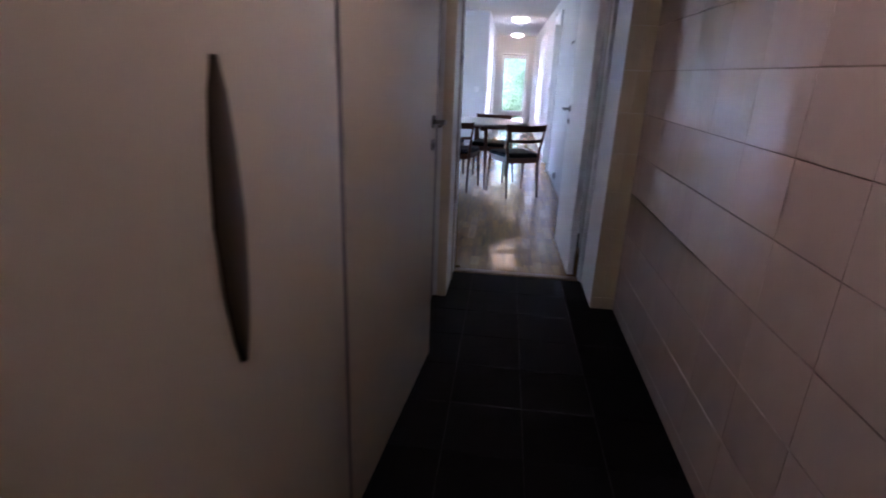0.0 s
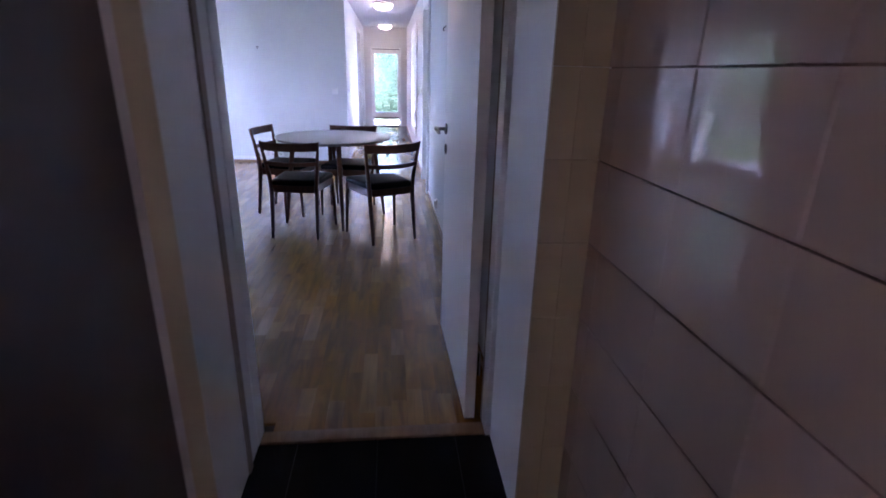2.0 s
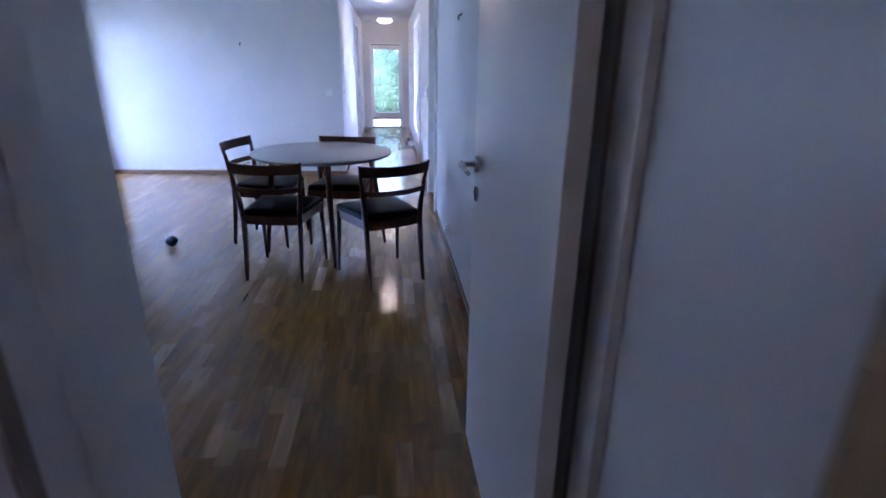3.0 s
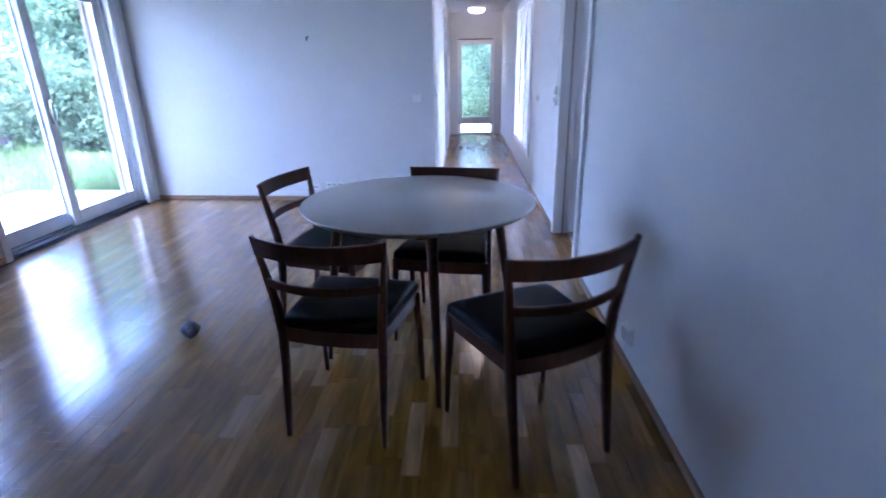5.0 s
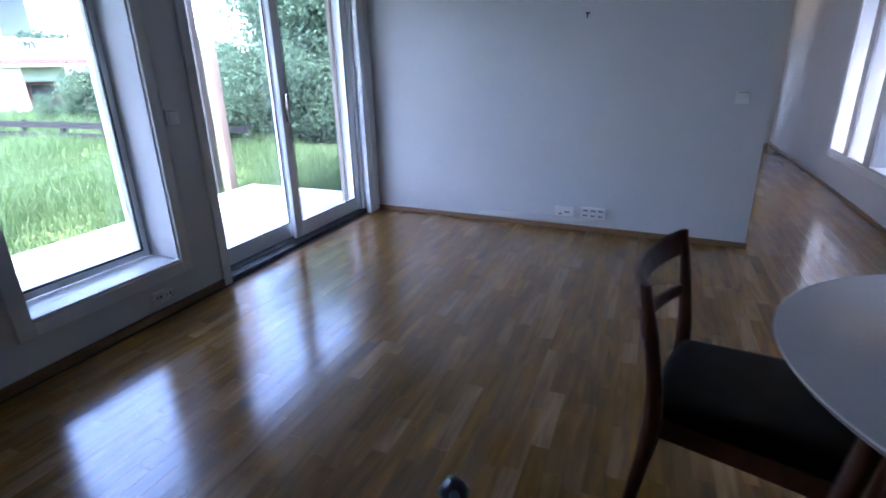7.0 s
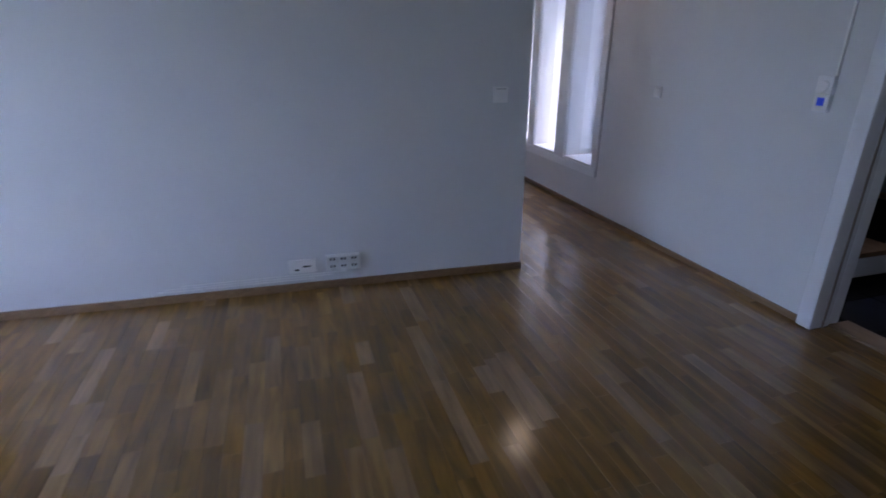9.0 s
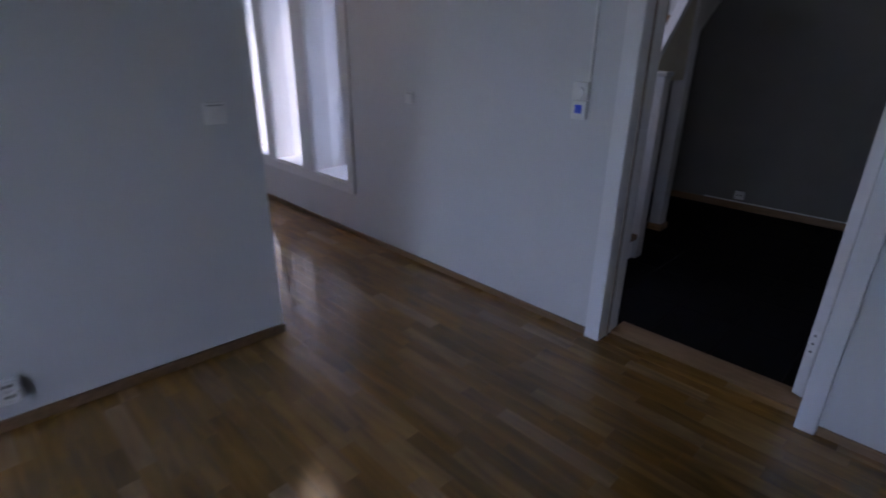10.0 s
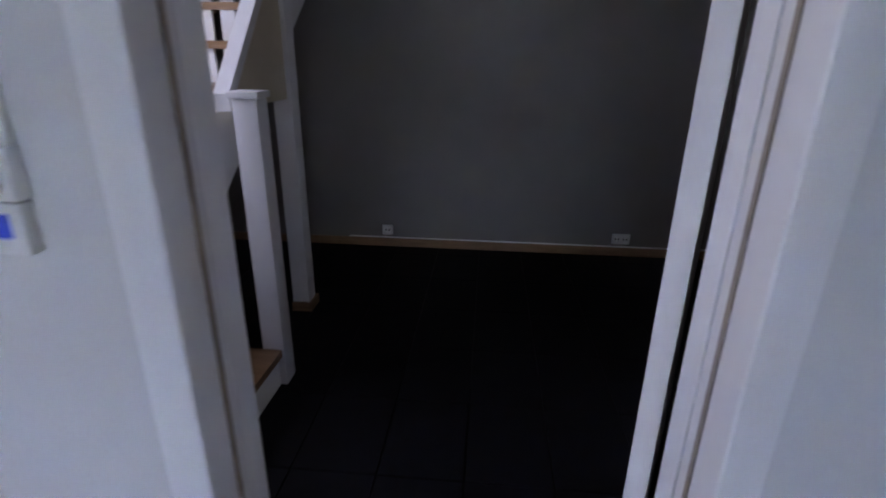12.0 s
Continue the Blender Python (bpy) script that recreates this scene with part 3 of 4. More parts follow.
def lever_set(parent, x, y, z, out, along, long=0.12):
    """A lever handle on a face at x, standing out by the sign of out and pointing along y."""
    bm = bmesh.new()
    add_cyl(bm, (x, y, z), (x + 0.009 * out, y, z), 0.026, seg=20)
    add_cyl(bm, (x + 0.009 * out, y, z), (x + 0.055 * out, y, z), 0.0085)
    add_sweep(bm, [(x + 0.052 * out, y - 0.008 * along, z), (x + 0.054 * out, y + long * 0.42 * along, z + 0.002), (x + 0.050 * out, y + long * along, z - 0.006)], [(0.011, 0.008), (0.010, 0.007), (0.008, 0.006)], seg=10)
    part("lever", bm, m_chrome, parent, "brushed metal lever handle", smooth=True)
    bm = bmesh.new()
    add_cyl(bm, (x, y, z - 0.095), (x + 0.007 * out, y, z - 0.095), 0.024, seg=20)
    plate = part("lock_plate", bm, m_chrome, parent, "round metal lock rosette", smooth=True)
    boxes("keyhole", [((x + 0.007 * out, y - 0.004, z - 0.108), (x + 0.0085 * out, y + 0.004, z - 0.085))], m_hole, plate)


# hall door, open flat along the living room wall
hd = thing("door_3", "flat white hall door standing open along the wall", "door", pose(0.40, 0.079, 0, 0, 0, 1.2), kind="structure")
boxes("leaf", [((-0.052, 0.0, 0.012), (-0.010, 0.823, 2.035))], m_door, hd, bevel=0.003)
lever_set(hd, -0.052, 0.755, 1.092, -1, -1)
bm = bmesh.new()
for zz in (0.22, 1.80):
    add_cyl(bm, (-0.004, -0.006, zz), (-0.004, -0.006, zz + 0.10), 0.008)
part("hinge", bm, m_chrome, hd, "pair of metal hinges", smooth=True)
boxes("edge_plate", [((-0.046, 0.8232, 0.93), (-0.022, 0.8245, 1.15))], m_chrome, hd, "metal lock edge plate")

# stair room door, swung far into the dark room
sdoor = thing("door_4", "white stair room door swung wide into the dark room", "door", pose(0.676, 4.276, 0, 0, 0, -24), kind="structure")
boxes("leaf", [((0.0, 0.0, 0.014), (0.80, 0.042, 2.04))], m_door, sdoor, bevel=0.003)
for zz in (0.20, 1.78):
    h = boxes("hinge", [((-0.002, 0.004, zz), (-0.0002, 0.038, zz + 0.11))], m_plastic, sdoor, "metal hinge plate with screws")
    bm = bmesh.new()
    for dz in (0.02, 0.055, 0.09):
        add_cyl(bm, (-0.002, 0.021, zz + dz), (-0.0032, 0.021, zz + dz), 0.005, seg=10)
    part("screw", bm, m_dark_metal, h)

# hall doors on the other side
# its own frame: origin at the hinge, y along the leaf, swung a little into the hall
la = thing("door_5", "flat cream hall door standing ajar, lever handle", "door", pose(-0.532, -2.145, 0, 0, 0, -4.8), kind="structure")
boxes("leaf", [((-0.040, 0.0, 0.012), (0.0, 1.008, 2.04))], m_cream, la, bevel=0.003)
lever_set(la, 0.0, 0.945, 1.128, 1, -1, 0.10)
lb = thing("door_6", "flat pinkish hall door with a dark oval pull", "door", kind="structure")
boxes("leaf", [((-0.570, -3.075, 0.012), (-0.527, -2.20, 2.04))], m_cream, lb, bevel=0.003)
bm = bmesh.new()
add_sweep(bm, [(-0.524, -2.696, 1.114 + 0.219 * t) for t in (-1, -0.8, -0.5, 0, 0.5, 0.8, 1)], [(0.005, 0.005), (0.008, 0.021), (0.009, 0.032), (0.011, 0.04), (0.009, 0.032), (0.008, 0.021), (0.005, 0.005)], seg=14)
part("oval_pull", bm, m_brown, lb, "dark oval pull handle", smooth=True)

# ---- dining furniture ----
def build_chair():
    ch = thing("dining_chair", "teak dining chair with a black leather seat", "chair", group="chairs round the dining table")
    for sx in (-1, 1):
        bm = bmesh.new()
        add_sweep(bm, [(sx * 0.188, 0.0, 0.0), (sx * 0.186, 0.018, 0.15), (sx * 0.186, 0.04, 0.32), (sx * 0.188, 0.05, 0.43), (sx * 0.196, 0.045, 0.53), (sx * 0.212, 0.028, 0.66), (sx * 0.230, 0.006, 0.792)],
                  [(0.0095, 0.011), (0.013, 0.015), (0.016, 0.019), (0.017, 0.022), (0.0145, 0.019), (0.012, 0.015), (0.008, 0.010)], seg=12, square=0.35)
        part("back_leg", bm, m_teak, ch, smooth=True)
        bm = bmesh.new()
        add_sweep(bm, [(sx * 0.226, 0.445, 0.0), (sx * 0.222, 0.437, 0.2), (sx * 0.215, 0.428, 0.36), (sx * 0.213, 0.427, 0.432)],
                  [(0.0095, 0.0095), (0.013, 0.013), (0.016, 0.016), (0.017, 0.017)], seg=12, square=0.25)
        part("front_leg", bm, m_teak, ch, smooth=True)
    def bowed(y_end, y_mid, xe, zs, thick, name):
        bm = bmesh.new()
        n = 16
        rows = []
        for i in range(n + 1):
            t = -1 + 2 * i / n
            x = xe * t
            y = y_mid + (y_end - y_mid) * t * t
            lo, hi = zs(t)
            tilt = 0.16
            rows.append([bm.verts.new((x, y - thick / 2, lo)), bm.verts.new((x, y + thick / 2, lo)), bm.verts.new((x, y + thick / 2 - tilt * (hi - lo), hi)), bm.verts.new((x, y - thick / 2 - tilt * (hi - lo), hi))])
        for a, b in zip(rows, rows[1:]):
            for k in range(4):
                bm.faces.new((a[k], a[(k + 1) % 4], b[(k + 1) % 4], b[k]))
        bm.faces.new(rows[0])
        bm.faces.new(rows[-1][::-1])
        bmesh.ops.bevel(bm, geom=[e for e in bm.edges if abs((e.verts[0].co - e.verts[1].co).x) > 0.01], offset=0.003, segments=2, affect="EDGES")
        part(name, bm, m_teak, ch, smooth=True)
    bowed(0.012, -0.040, 0.226, lambda t: (0.722 - 0.004 * (1 - t * t), 0.782 + 0.008 * t * t), 0.018, "top_rail")
    bowed(0.030, -0.022, 0.208, lambda t: (0.604 - 0.006 * (1 - t * t), 0.636 - 0.004 * (1 - t * t)), 0.016, "back_rail")
    # seat frame and cushion
    bm = bmesh.new()
    def outline(grow, n=8):
        pts = []
        for i in range(n + 1):
            t = -1 + 2 * i / n
            pts.append((t * (0.188 + grow), 0.045 - grow - 0.018 * (1 - t * t)))
        for i in range(n + 1):
            t = 1 - 2 * i / n
            pts.append((t * (0.222 + grow), 0.445 + grow + 0.012 * (1 - t * t)))
        return pts
    lower = [bm.verts.new((x, y, 0.378)) for x, y in outline(-0.006)]
    upper = [bm.verts.new((x, y, 0.436)) for x, y in outline(0.0)]
    for i in range(len(lower)):
        j = (i + 1) % len(lower)
        bm.faces.new((lower[i], lower[j], upper[j], upper[i]))
    bm.faces.new(lower[::-1])
    bm.faces.new(upper)
    part("seat_frame", bm, m_teak, ch, smooth=True)
    bm = bmesh.new()
    levels = [(-0.014, 0.4362), (-0.008, 0.446), (-0.012, 0.462), (-0.035, 0.474), (-0.085, 0.481), (-0.14, 0.484)]
    rings = [[bm.verts.new((x * (1 + g * 1.5), 0.245 + (y - 0.245) * (1 + g * 1.6), z)) for x, y in outline(0.0)] for g, z in levels]
    for r, s in zip(rings, rings[1:]):
        for i in range(len(r)):
            j = (i + 1) % len(r)
            bm.faces.new((r[i], r[j], s[j], s[i]))
    bm.faces.new(rings[0][::-1])
    bm.faces.new(rings[-1])
    part("seat", bm, m_leather, ch, "black leather cushion", smooth=True)
    return ch


CHAIR = Matrix.Scale(1.016, 4)
chair = build_chair()
chair.matrix_basis = pose(-0.738, 2.5265, 0, 0, 0, -8.9) @ CHAIR
c2 = copy_thing(chair, pose(0.0875, 2.4035, 0, 0, 0, 26.4) @ CHAIR)
c3 = copy_thing(chair, pose(-1.182, 3.536, 0, 0, 0, -101.5) @ CHAIR)
c4 = copy_thing(chair, pose(-0.3045, 3.704, 0, 0, 0, 171) @ CHAIR)

tb = thing("dining_table", "round white laminate dining table on splayed teak legs", "table", pose(-0.456, 3.205, 0, 0, 0, 6) @ Matrix.Diagonal((1.0, 1.0, 0.77 / 0.735, 1.0)))
def disc(rx, ry, rings, n=72):
    bm = bmesh.new()
    rs = [[bm.verts.new(((rx + g) * math.cos(2 * math.pi * k / n), (ry + g) * math.sin(2 * math.pi * k / n), z)) for k in range(n)] for g, z in rings]
    for r, s in zip(rs, rs[1:]):
        for k in range(n):
            bm.faces.new((r[k], r[(k + 1) % n], s[(k + 1) % n], s[k]))
    bm.faces.new(rs[0][::-1])
    bm.faces.new(rs[-1])
    return bm
top = part("tabletop", disc(0.522, 0.522, [(-0.012, 0.727), (-0.003, 0.7285), (0, 0.731), (-0.001, 0.7335), (-0.004, 0.735)]), m_laminate, tb, smooth=True)
part("table_edge", disc(0.522, 0.522, [(-0.035, 0.708), (-0.016, 0.712), (-0.009, 0.720), (-0.010, 0.7268)]), m_edge, tb, "brown wooden underside with a rounded edge", smooth=True)
boxes("frame_rail", [((-0.30, -0.022, 0.645), (0.30, 0.022, 0.707))], m_teak, tb, bevel=0.004)
boxes("frame_rail", [((-0.022, -0.32, 0.645), (0.022, -0.023, 0.707))], m_teak, tb, bevel=0.004)
boxes("frame_rail", [((-0.022, 0.023, 0.645), (0.022, 0.32, 0.707))], m_teak, tb, bevel=0.004)
for k in range(4):
    a = radians(-84 + 90 * k)
    c, s = math.cos(a), math.sin(a)
    bm = bmesh.new()
    add_sweep(bm, [(0.46 * c, 0.48 * s, 0), (0.43 * c, 0.45 * s, 0.25), (0.385 * c, 0.405 * s, 0.55), (0.36 * c, 0.38 * s, 0.707)], [(0.0115, 0.0115), (0.017, 0.017), (0.0215, 0.0215), (0.0235, 0.0235)], seg=16)
    part("leg", bm, m_teak, tb, smooth=True)

ball = thing("toy_ball", "small dark blue toy ball with green patches on the floor", "ball", pose(-1.70, 3.305, 0.047, 20, 35, 10))
bm = bmesh.new()
bmesh.ops.create_icosphere(bm, subdivisions=3, radius=0.044)
part("ball", bm, m_ball, ball, smooth=True)
for i, (u, v, mt) in enumerate(((20, 40, m_ball2), (140, 20, m_ball2), (260, 50, m_ball3), (80, -35, m_ball3), (200, -20, m_ball2), (320, -40, m_ball2))):
    d = Vector((math.cos(radians(u)) * math.cos(radians(v)), math.sin(radians(u)) * math.cos(radians(v)), math.sin(radians(v))))
    bm = bmesh.new()
    add_cyl(bm, d * 0.0405, d * 0.0465, 0.018, 0.013, seg=7)
    part("patch", bm, mt, ball, smooth=True)


# ---- fittings on the walls ----
def on_wall(name, label, category, m, group=""):
    return thing(name, label, category, m, group)


# local frame: x along the wall, y out of the wall, z up
WB = lambda x, z: SKEW @ pose(x, 6.19, z, 0, 0, 180)
WR = lambda y, z: pose(0.503, y, z, 0, 0, 90)
WL = lambda y, z: pose(-3.69, y, z, 0, 0, -90)
WS = lambda y, z: pose(3.29, y, z, 0, 0, 90)


def switch(m, label, s=0.042):
    plate = on_wall("light_switch", label, "switch", m)
    boxes("plate", [((-s, 0, -s), (s, 0.011, s))], m_plastic, plate, bevel=0.003)
    boxes("rocker", [((-s * 0.68, 0.0112, -s * 0.68), (s * 0.68, 0.0165, s * 0.68))], m_plastic, plate, bevel=0.002)
    boxes("shadow_gap", [((-s * 0.72, 0.0105, s * 0.69), (s * 0.72, 0.0122, s * 0.75))], m_hole, plate, "dark gap round the rocker")
    return plate


# This first plate is added; only a chair's reflection shows on that wall.
switch(pose(-0.625, 0.26, 1.04, 0, 0, -90), "white square switch plate added where the gloss wall mirrors a chair")
switch(WB(-0.72, 1.053), "white square light switch near the wall's end")
switch(WR(6.43, 1.02), "small white light switch on the corridor wall", 0.034)
switch(WL(4.25, 1.065), "white square light switch beside the sliding doors")
switch(pose(-0.55, 6.52, 1.057, 0, 0, -90), "small white light switch at the start of the corridor", 0.034)


def well(x, z, a, b, r, y0=0.0155, y1=0.032, n=24):
    """A square block a by b round x, z, with a round hole through it."""
    bm = bmesh.new()
    rings = []
    for k in range(n):
        t = 2 * math.pi * (k + 0.5) / n
        c, s = math.cos(t), math.sin(t)
        f = 1 / max(abs(c), abs(s))
        ox, oz, ix, iz = x + a * c * f, z + b * s * f, x + r * c, z + r * s
        rings.append([bm.verts.new(p) for p in ((ox, y0, oz), (ox, y1, oz), (ix, y1, iz), (ix, y0, iz))])
    for p, q in zip(rings, rings[1:] + rings[:1]):
        for i in range(3):
            bm.faces.new((p[i], q[i], q[i + 1], p[i + 1]))
    return bm


def sockets(m, label, cols, rows, w, h, name="wall_socket"):
    so = on_wall(name, label, "socket", m)
    boxes("plate", [((-w / 2, 0, -h / 2), (w / 2, 0.016, h / 2))], m_plastic, so, bevel=0.004)
    for i in range(cols):
        for j in range(rows):
            x = (i - (cols - 1) / 2) * w * 0.92 / cols
            z = (j - (rows - 1) / 2) * h * 0.9 / rows
            r = min(w / cols, h / rows) * 0.36
            # a raised square front with a deep round well
            ring = part("socket", well(x, z, w * 0.455 / cols, h * 0.445 / rows, r * 1.12), m_plastic, so)
            for sx in (-1, 1):
                boxes("pin_hole", [((x + sx * r * 0.5 - 0.005, 0.0155, z - 0.006), (x + sx * r * 0.5 + 0.005, 0.0168, z + 0.006))], m_hole, ring)
    return so


sockets(WB(-1.632, 0.155), "white block of six wall sockets above the baseboard", 3, 2, 0.195, 0.095)
dp = on_wall("data_outlet", "white data outlet with two dark ports above the baseboard", "socket", WB(-1.86, 0.15))
boxes("plate", [((-0.075, 0, -0.038), (0.075, 0.022, 0.038))], m_plastic, dp, bevel=0.004)
boxes("port", [((0.018, 0.0215, -0.022), (0.042, 0.0232, -0.012))], m_hole, dp)
boxes("port", [((-0.045, 0.0215, -0.004), (-0.002, 0.0232, 0.005))], m_hole, dp)
bm = bmesh.new()
for k, (x0, x1) in enumerate(((-2.62, -1.80), (-2.58, -1.70), (-2.5, -1.62))):
    add_sweep(bm, [(x0, 6.183, 0.066 + 0.014 * k), ((x0 + x1) / 2, 6.183, 0.067 + 0.014 * k), (x1, 6.183, 0.068 + 0.014 * k)], [(0.0045, 0.0045)] * 3, seg=8)
cab = part("cable", bm, m_plastic, smooth=True)
cab.matrix_basis = SKEW
tagged(cab, "three white cables clipped above the oak baseboard", "cable")
sockets(WR(3.06, 0.165), "white double wall socket low on the living room wall", 1, 1, 0.085, 0.085)
sockets(WL(3.96, 0.125), "white double wall socket under the tall window", 2, 1, 0.13, 0.07)
sockets(WS(3.68, 0.125), "small white wall socket in the stair room", 2, 1, 0.12, 0.07)
sockets(WS(5.317, 0.125), "small white wall socket in the stair room", 1, 1, 0.075, 0.07)

th = on_wall("thermostat", "white wall thermostat with a dial and blue display", "thermostat", WR(5.307, 1.094))
boxes("housing", [((-0.038, 0, 0.002), (0.038, 0.028, 0.078))], m_plastic, th, bevel=0.005)
boxes("display_housing", [((-0.036, 0, -0.078), (0.036, 0.026, 0.0))], m_plastic, th, bevel=0.005)
bm = bmesh.new()
add_cyl(bm, (0.0, 0.028, 0.034), (0.0, 0.036, 0.034), 0.025, 0.023, seg=24)
part("dial", bm, m_plastic, th, smooth=True)
boxes("screen", [((-0.016, 0.0262, -0.052), (0.018, 0.0275, -0.016))], m_display, th, "glowing blue display")
con = boxes("cable_conduit", [((0.492, 5.272, 1.173), (0.503, 5.284, 2.34))], m_plastic, bevel=0.003)
tagged(con, "thin white cable conduit running up from the thermostat", "conduit")

for m, lab in ((WB(-1.778, 1.619), "small dark metal wall hook on the bare wall"), (WR(2.6, 1.67), "small dark wall hook on the living room wall")):
    hk = on_wall("wall_hook", lab, "hook", m)
    boxes("plate", [((-0.014, 0, 0.004), (0.014, 0.006, 0.016))], m_dark_metal, hk, bevel=0.001)
    bm = bmesh.new()
    add_sweep(bm, [(0, 0.004, 0.008), (0, 0.02, 0.0), (0, 0.022, -0.014), (0, 0.014, -0.022)], [(0.004, 0.004)] * 4, seg=8)
    part("hook", bm, m_dark_metal, hk, smooth=True)
ds = boxes("sill_trinket", [((-0.02, -0.02, 0), (0.02, 0.02, 0.03))], m_hole, bevel=0.005)
ds.matrix_basis = pose(0.62, 7.15, 0.398)
tagged(ds, "small dark object lying on the slit window sill", "clutter")


def dome(x, y, z, label, glow=None):
    lp = thing("ceiling_lamp", label, "lamp", pose(x, y, z), group="corridor dome lamps")
    bm = bmesh.new()
    add_cyl(bm, (0, 0, -0.022), (0, 0, 0), 0.155, 0.15, seg=36)
    part("base", bm, m_plastic, lp, smooth=True)
    bm = bmesh.new()
    n = 36
    prof = [(0.148, -0.022), (0.146, -0.045), (0.13, -0.068), (0.10, -0.084), (0.06, -0.093), (0.02, -0.096)]
    rs = [[bm.verts.new((r * math.cos(2 * math.pi * k / n), r * math.sin(2 * math.pi * k / n), zz)) for k in range(n)] for r, zz in prof]
    for r, s in zip(rs, rs[1:]):
        for k in range(n):
            bm.faces.new((r[k], r[(k + 1) % n], s[(k + 1) % n], s[k]))
    bm.faces.new(rs[-1])
    part("shade", bm, glow or m_lamp, lp, "glowing opal glass dome", smooth=True)
    return lp


dome(-0.02, 7.15, CEIL, "lit opal dome lamp on the corridor ceiling")
dome(-0.02, 11.15, CEIL, "lit opal dome lamp on the corridor ceiling")
dome(-0.24, -2.45, CEIL, "lit opal dome lamp on the hall ceiling", m_lamp2)


# ---- staircase in the dark room ----
st = thing("staircase", "white winder staircase with brown wooden treads", "stairs", pose(0, -0.055, 0))
PX, PY = 1.60, 5.72
RISE = 0.168


def prism(pts, z0, z1, bevel=0.004):
    bm = bmesh.new()
    lo = [bm.verts.new((x, y, z0)) for x, y in pts]
    hi = [bm.verts.new((x, y, z1)) for x, y in pts]
    for i in range(len(pts)):
        j = (i + 1) % len(pts)
        bm.faces.new((lo[i], lo[j], hi[j], hi[i]))
    bm.faces.new(lo[::-1])
    bm.faces.new(hi)
    return bm


def fan(a):
    """Point on the outer edge of the winder at angle a from the pivot, on a rounded square."""
    c, s = math.cos(a), math.sin(a)
    k = 0.92 / max(abs(c), abs(s))
    return (PX + k * c, PY + k * s)


outline_steps = [[(0.68, 5.50), (PX - 0.02, 5.48), (PX - 0.02, PY), (0.68, PY)]]
for i in range(4):
    a0, a1 = math.pi - i * math.pi / 8, math.pi - (i + 1) * math.pi / 8
    outline_steps.append([(PX, PY), fan(a1), fan(a0)])
for i in range(7):
    x = PX + 0.235 * i
    outline_steps.append([(x, PY), (x + 0.25, PY), (x + 0.25, 6.64), (x, 6.64)])
for i, pts in enumerate(outline_steps):
    z = RISE * (i + 1)
    part("tread", prism(pts, z - 0.032, z), m_oak, st, "brown varnished wooden tread")
    p, q = (pts[0], pts[1]) if i == 0 else ((pts[0], pts[2]) if i < 5 else (pts[0], pts[3]))
    d = (Vector(q) - Vector(p))
    bm = bmesh.new()
    if i < 5:
        off = Vector((0.0, 0.02)) if i == 0 else (Vector((-(d.y), d.x)).normalized() * -0.02)
        pts2 = [tuple(Vector(p) + off), tuple(Vector(q) + off), tuple(Vector(q) + off * 1.8), tuple(Vector(p) + off * 1.8)]
        part("riser", prism(pts2, z - RISE, z - 0.0325), m_trim, st)
    else:
        for k in range(8):
            y0 = PY + 0.03 + k * 0.112
            add_box(bm, (p[0] + 0.012, y0, z - RISE), (p[0] + 0.03, y0 + 0.07, z - 0.0325))
        part("riser_slat", bm, m_trim, st)
boxes("newel", [((PX - 0.02, 5.47, 0), (PX + 0.07, 5.56, 1.15))], m_trim, st, bevel=0.006)
boxes("newel_cap", [((PX - 0.03, 5.46, 1.151), (PX + 0.08, 5.57, 1.175))], m_trim, st, bevel=0.005)
boxes("support_post", [((2.24, 5.60, 0), (2.34, 5.69, 3.4))], m_trim, st, bevel=0.006)
boxes("post_foot", [((2.225, 5.585, 0), (2.355, 5.598, 0.05)), ((2.225, 5.60, 0), (2.238, 5.69, 0.05))], m_oak, st, "brown base trim")


def wedge(x0, b0, t0, x1, b1, t1, y0, y1):
    bm = bmesh.new()
    v = [bm.verts.new(c) for c in ((x0, y0, b0), (x1, y0, b1), (x1, y0, t1), (x0, y0, t0), (x0, y1, b0), (x1, y1, b1), (x1, y1, t1), (x0, y1, t0))]
    for f in ((0, 1, 2, 3), (7, 6, 5, 4), (0, 4, 5, 1), (1, 5, 6, 2), (2, 6, 7, 3), (3, 7, 4, 0)):
        bm.faces.new([v[i] for i in f])
    return bm


def sloped(x0, z0, x1, z1, low, high, y0, y1):
    return wedge(x0, z0 - low, z0 + high, x1, z1 - low, z1 + high, y0, y1)


part("stringer", sloped(PX + 0.02, 0.86, 3.28, 2.06, 0.16, 0.14, 5.70, 5.735), m_trim, st)
part("handrail", sloped(PX + 0.05, 1.14, 3.28, 2.87, 0.04, 0.02, 5.60, 5.66), m_trim, st)
part("balustrade_panel", wedge(PX + 0.09, 1.10, 1.13, 2.238, 1.10, 1.72, 5.62, 5.635), m_yellowed, st, "yellowed painted balustrade panel")

# ---- outside ----
def height(x, y):
    return -0.36 + 0.004 * np.clip(-x - 6.0, 0, 30) + 0.04 * np.clip(y - 15.0, 0, 12) * (x > -5)


def sheet(xs, ys):
    X, Y = np.meshgrid(xs, ys)
    Z = height(X, Y)
    co = np.stack([X, Y, Z], -1).reshape(-1, 3)
    w, h = len(xs), len(ys)
    faces = [(j * w + i, j * w + i + 1, (j + 1) * w + i + 1, (j + 1) * w + i) for j in range(h - 1) for i in range(w - 1)]
    me = bpy.data.meshes.new("mesh")
    me.from_pydata(co.tolist(), [], faces)
    return me


